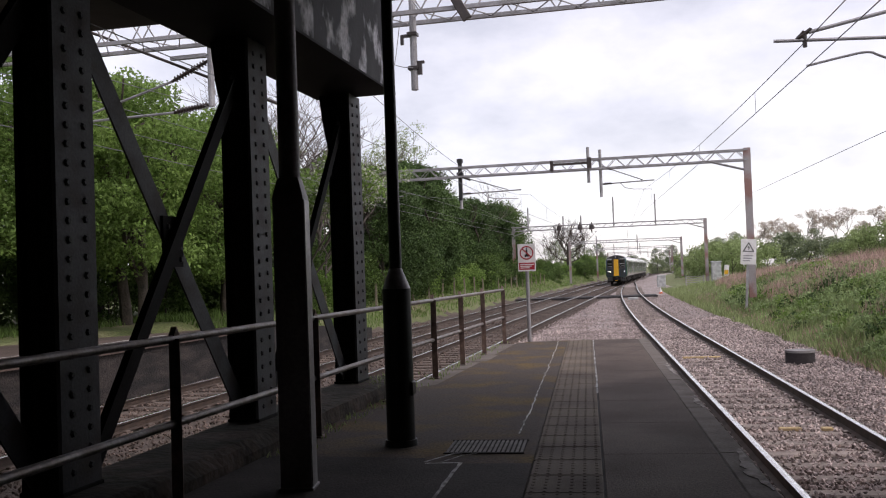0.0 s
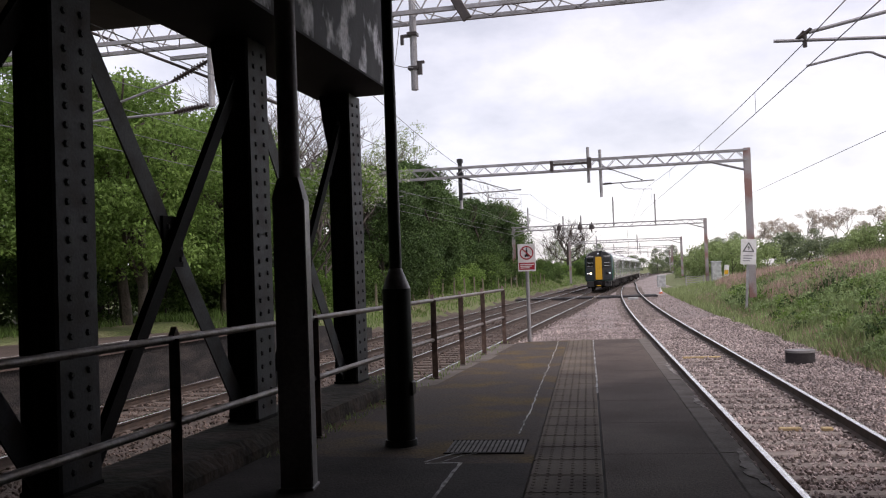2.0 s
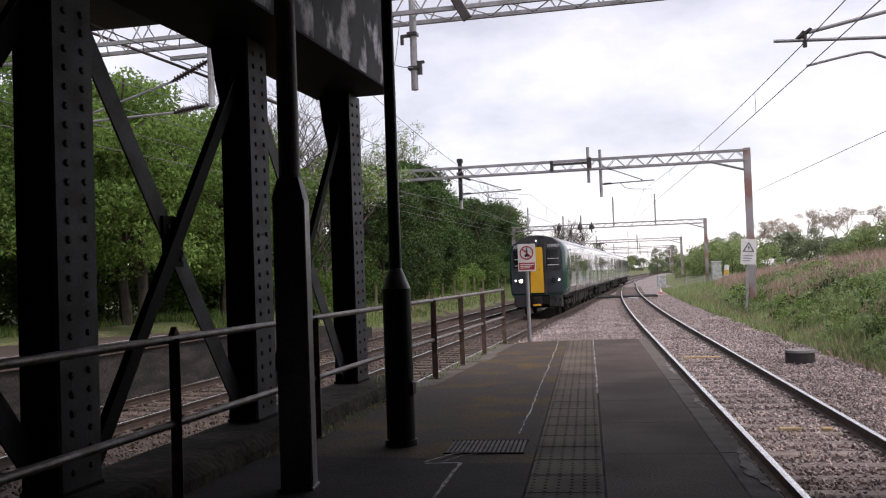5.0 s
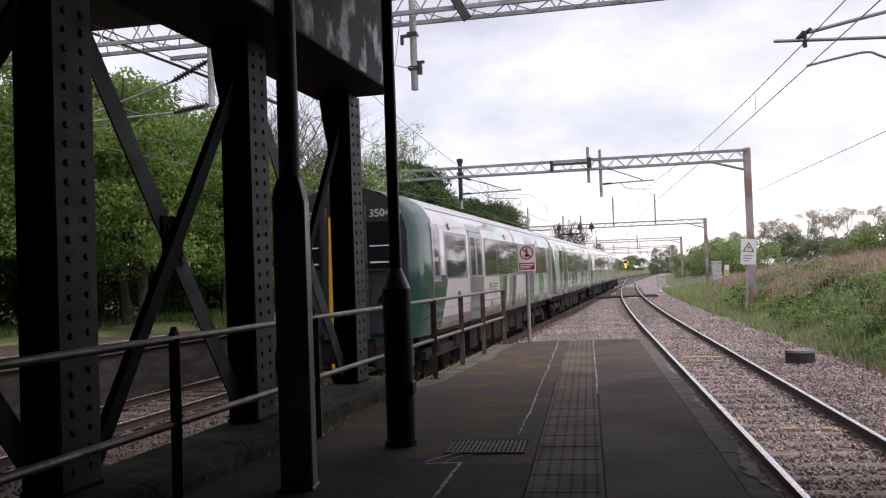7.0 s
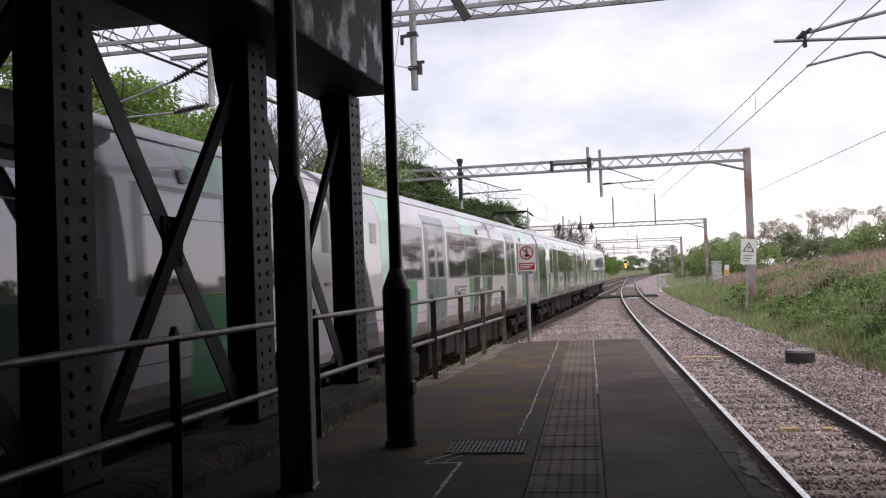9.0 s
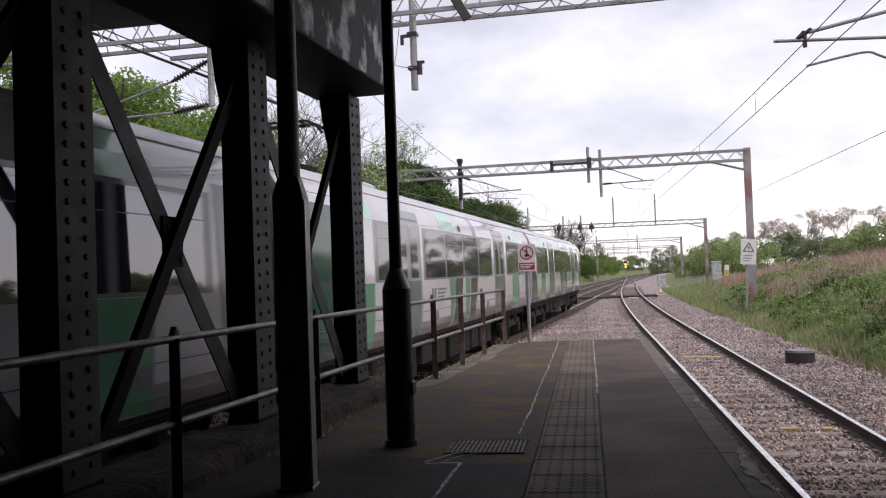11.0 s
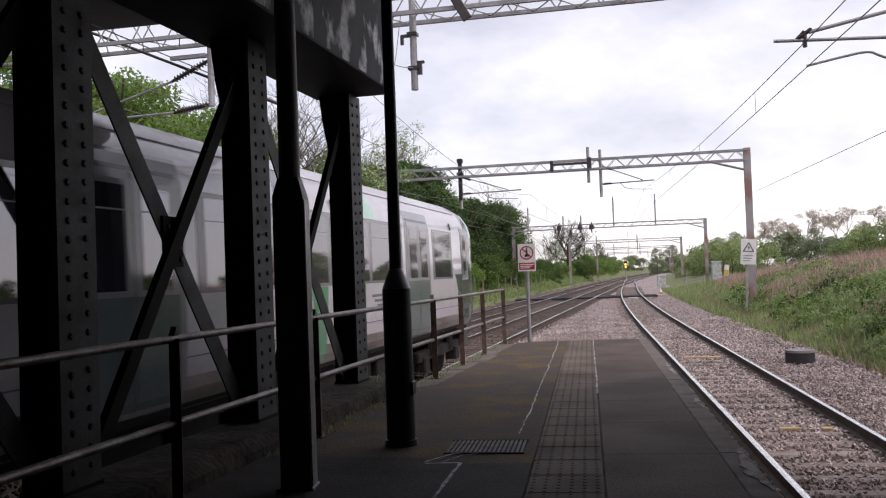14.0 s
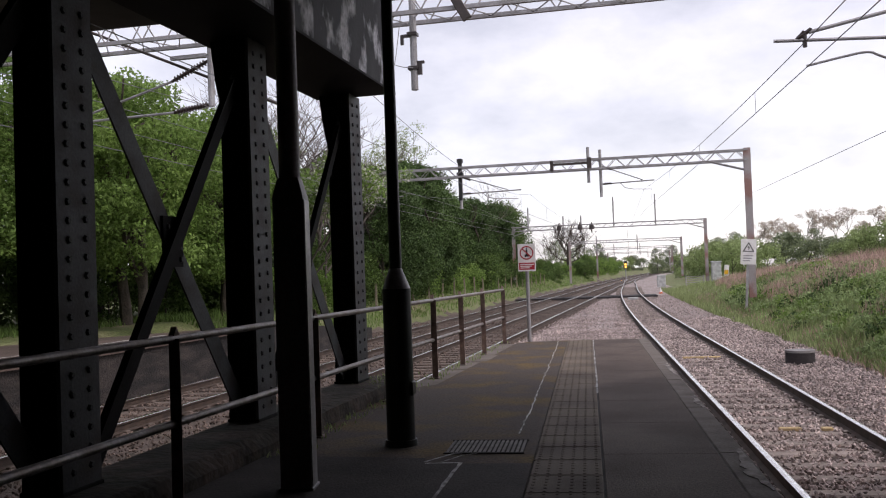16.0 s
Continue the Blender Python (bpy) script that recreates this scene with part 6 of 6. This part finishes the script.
# ---- small things along the line ----
def parked_car(x, y, turn, colour):
    th = thing("parked_car", colour + " hatchback car parked beyond the railway bank", "car", pose(x, y, ground_z(x, y) + 0.25, 0, 0, turn), group="parked cars")
    side = [(-2.0, 0.25), (2.0, 0.25), (2.05, 0.65), (1.25, 0.9), (0.6, 1.4), (-1.2, 1.45), (-1.9, 0.95), (-2.05, 0.6)]
    part("body", Build().plate(side, -0.82, 0.82, axis=1), M["board_white"] if colour == "white" else M["cabinet"], th)
    glass = [(1.1, 0.92), (0.58, 1.33), (-1.12, 1.37), (-1.6, 0.96)]
    for w in (-0.83, 0.82):
        part("window", Build().plate(glass, w, w + 0.01, axis=1), M["t_glass"], th)
    for wx in (-1.25, 1.3):
        for w in (-0.84, 0.64):
            part("wheel", Build().tube((wx, w, 0.3), (wx, w + 0.2, 0.3), 0.3, n=14), M["sign_black"], th, smooth=40)


def lineside():
    th = thing("catch_pit", "dark round concrete catch pit with a grey lid", "catch pit", pose(4.58, 21.4, -1.32))
    part("ring", Build().tube((0, 0, 0), (0, 0, 0.42), 0.31, 0.31, 24), M["manhole"], th, smooth=40)
    part("lid", Build().tube((0, 0, 0.42), (0, 0, 0.47), 0.325, 0.315, 24), M["manhole_lid"], th, "grey round lid", smooth=40)
    th = thing("electric_sign", "white electric shock warning board on a leaning grey post", "sign", pose(6.80, 41.3, 0.12, 0, 4, 4))
    part("post", Build().box(-0.05, 0.05, 0.02, 0.08, -1.0, 1.2), M["galv"], th)
    bd = part("board", Build().box(-0.33, 0.33, -0.02, 0.0, 0.95, 2.05, c=0.006), M["board_white"], th, "white board")
    tri = Build()
    o, i = [(-0.25, 1.5), (0.25, 1.5), (0.0, 1.93)], [(-0.18, 1.535), (0.18, 1.535), (0.0, 1.85)]
    tri.add([(x, -0.025, z) for x, z in o] + [(x, -0.025, z) for x, z in i], [(0, 1, 4, 3), (1, 2, 5, 4), (2, 0, 3, 5)])
    tri.add([(x, -0.025, z) for x, z in ((0.02, 1.78), (-0.06, 1.66), (0.0, 1.66), (-0.02, 1.55), (0.06, 1.69), (0.01, 1.69))], [(0, 1, 2, 3, 4, 5)])
    part("triangle", tri, M["sign_black"], bd, "black triangle with a lightning bolt")
    for k in range(3):
        part("text_bar", Build().box(-0.22, 0.2 - 0.06 * k, -0.026, -0.022, 1.30 - 0.11 * k, 1.35 - 0.11 * k), M["galv"], bd)
    for x, y, z, w, d, h in ((8.05, 105, ground_z(8.05, 105) - 0.03, 0.9, 0.8, 1.3), (11.75, 88, ground_z(11.75, 88) - 0.03, 0.85, 0.7, 1.95)):
        th = thing("equipment_cabinet", "pale grey lineside equipment cabinet", "cabinet", pose(x, y, z), group="lineside cabinets")
        part("body", Build().box(-w / 2, w / 2, -d / 2, d / 2, 0, h, c=0.03), M["cabinet"], th)
        part("roof", Build().box(-w / 2 - 0.06, w / 2 + 0.06, -d / 2 - 0.06, d / 2 + 0.06, h, h + 0.08, c=0.03), M["cabinet"], th)
        part("door", Build().box(-w / 2 + 0.08, w / 2 - 0.08, -d / 2 - 0.015, -d / 2, 0.1, h - 0.1), M["cabinet"], th)
    th = thing("traffic_cone", "white traffic cone with an orange foot by the path", "cone", pose(6.05, 80, ground_z(6.05, 80)))
    part("cone", Build().tube((0, 0, 0), (0, 0, 0.5), 0.14, 0.025, 12), M["board_white"], th, smooth=40)
    part("band", Build().tube((0, 0, 0.05), (0, 0, 0.14), 0.135, 0.112, 12), M["orange"], th, smooth=40)
    part("base", Build().box(-0.17, 0.17, -0.17, 0.17, -0.01, 0.04), M["orange"], th)
    th = thing("colour_light_signal", "black railway signal showing an amber light", "signal", pose(6.7, 168, -1.4))
    part("post", Build().tube((0, 0, 0), (0, 0, 2.4), 0.09, n=8), M["galv"], th)
    part("head", Build().box(-0.24, 0.24, -0.15, 0.1, 2.4, 3.7, c=0.05), M["sign_black"], th)
    part("lamp", Build().tube((0, -0.22, 3.1), (0, -0.15, 3.1), 0.17, n=16), M["amber_glow"], th, "glowing amber lamp")
    part("lower_lamp", Build().tube((0, -0.22, 2.68), (0, -0.15, 2.68), 0.15, n=16), M["amber_glow"], th, "glowing amber lamp")
    th = thing("field_gate", "grey-green tubular steel field gate by the path", "gate", pose(9.7, 95, ground_z(9.7, 95)))
    for x in (0.0, 1.75):
        part("post", Build().tube((x, 0, -0.1), (x, 0, 1.15), 0.05, n=8), M["galv"], th)
    for k in range(5):
        part("bar", Build().tube((0, 0, 0.2 + 0.2 * k), (1.75, 0, 0.2 + 0.2 * k), 0.025, n=6), M["galv"], th)
    th = thing("notice_board", "small white and yellow notice board on a post", "sign", pose(12.15, 85, ground_z(12.15, 85), 0, 6, 0))
    part("post", Build().box(-0.04, 0.04, 0.0, 0.06, -0.1, 1.3), M["galv"], th)
    part("board", Build().box(-0.2, 0.2, -0.02, 0.0, 0.4, 1.4, c=0.006), M["board_white"], th)
    part("band", Build().box(-0.17, 0.17, -0.03, -0.022, 0.55, 0.95), M["t_yellow"], th, "yellow band")
    th = thing("green_plate", "small green and white plate on a thin post", "sign", pose(-9.6, 21.98, ground_z(-9.6, 21.98)))
    part("post", Build().tube((0, 0.02, -0.1), (0, 0.02, 1.4), 0.02, n=6), M["galv"], th)
    part("plate", Build().box(-0.07, 0.07, -0.02, 0.0, 1.15, 1.4, c=0.004), M["t_green"], th)
    part("mark", Build().box(-0.04, 0.04, -0.026, -0.022, 1.2, 1.27), M["board_white"], th)
    parked_car(20.2, 120, 80, "white")
    parked_car(22.9, 122, 70, "white")
    parked_car(31.0, 150, 95, "silver")
    stake = Build().box(-0.05, 0.05, -0.05, 0.05, -0.1, 1.25, c=0.01).mesh("fence_stake", M["stake"])
    rng = np.random.default_rng(6)
    for k in range(22):
        y = 36 + 3.4 * k
        x = line_b(y) - 4.3
        tagged(part("fence_stake", stake, None, None, at=pose(x, y, ground_z(x, y), rng.uniform(-3, 3), rng.uniform(-3, 3), 0)), "pale weathered timber fence stake", "fence stake", "lineside fence stakes")


lineside()
motions()
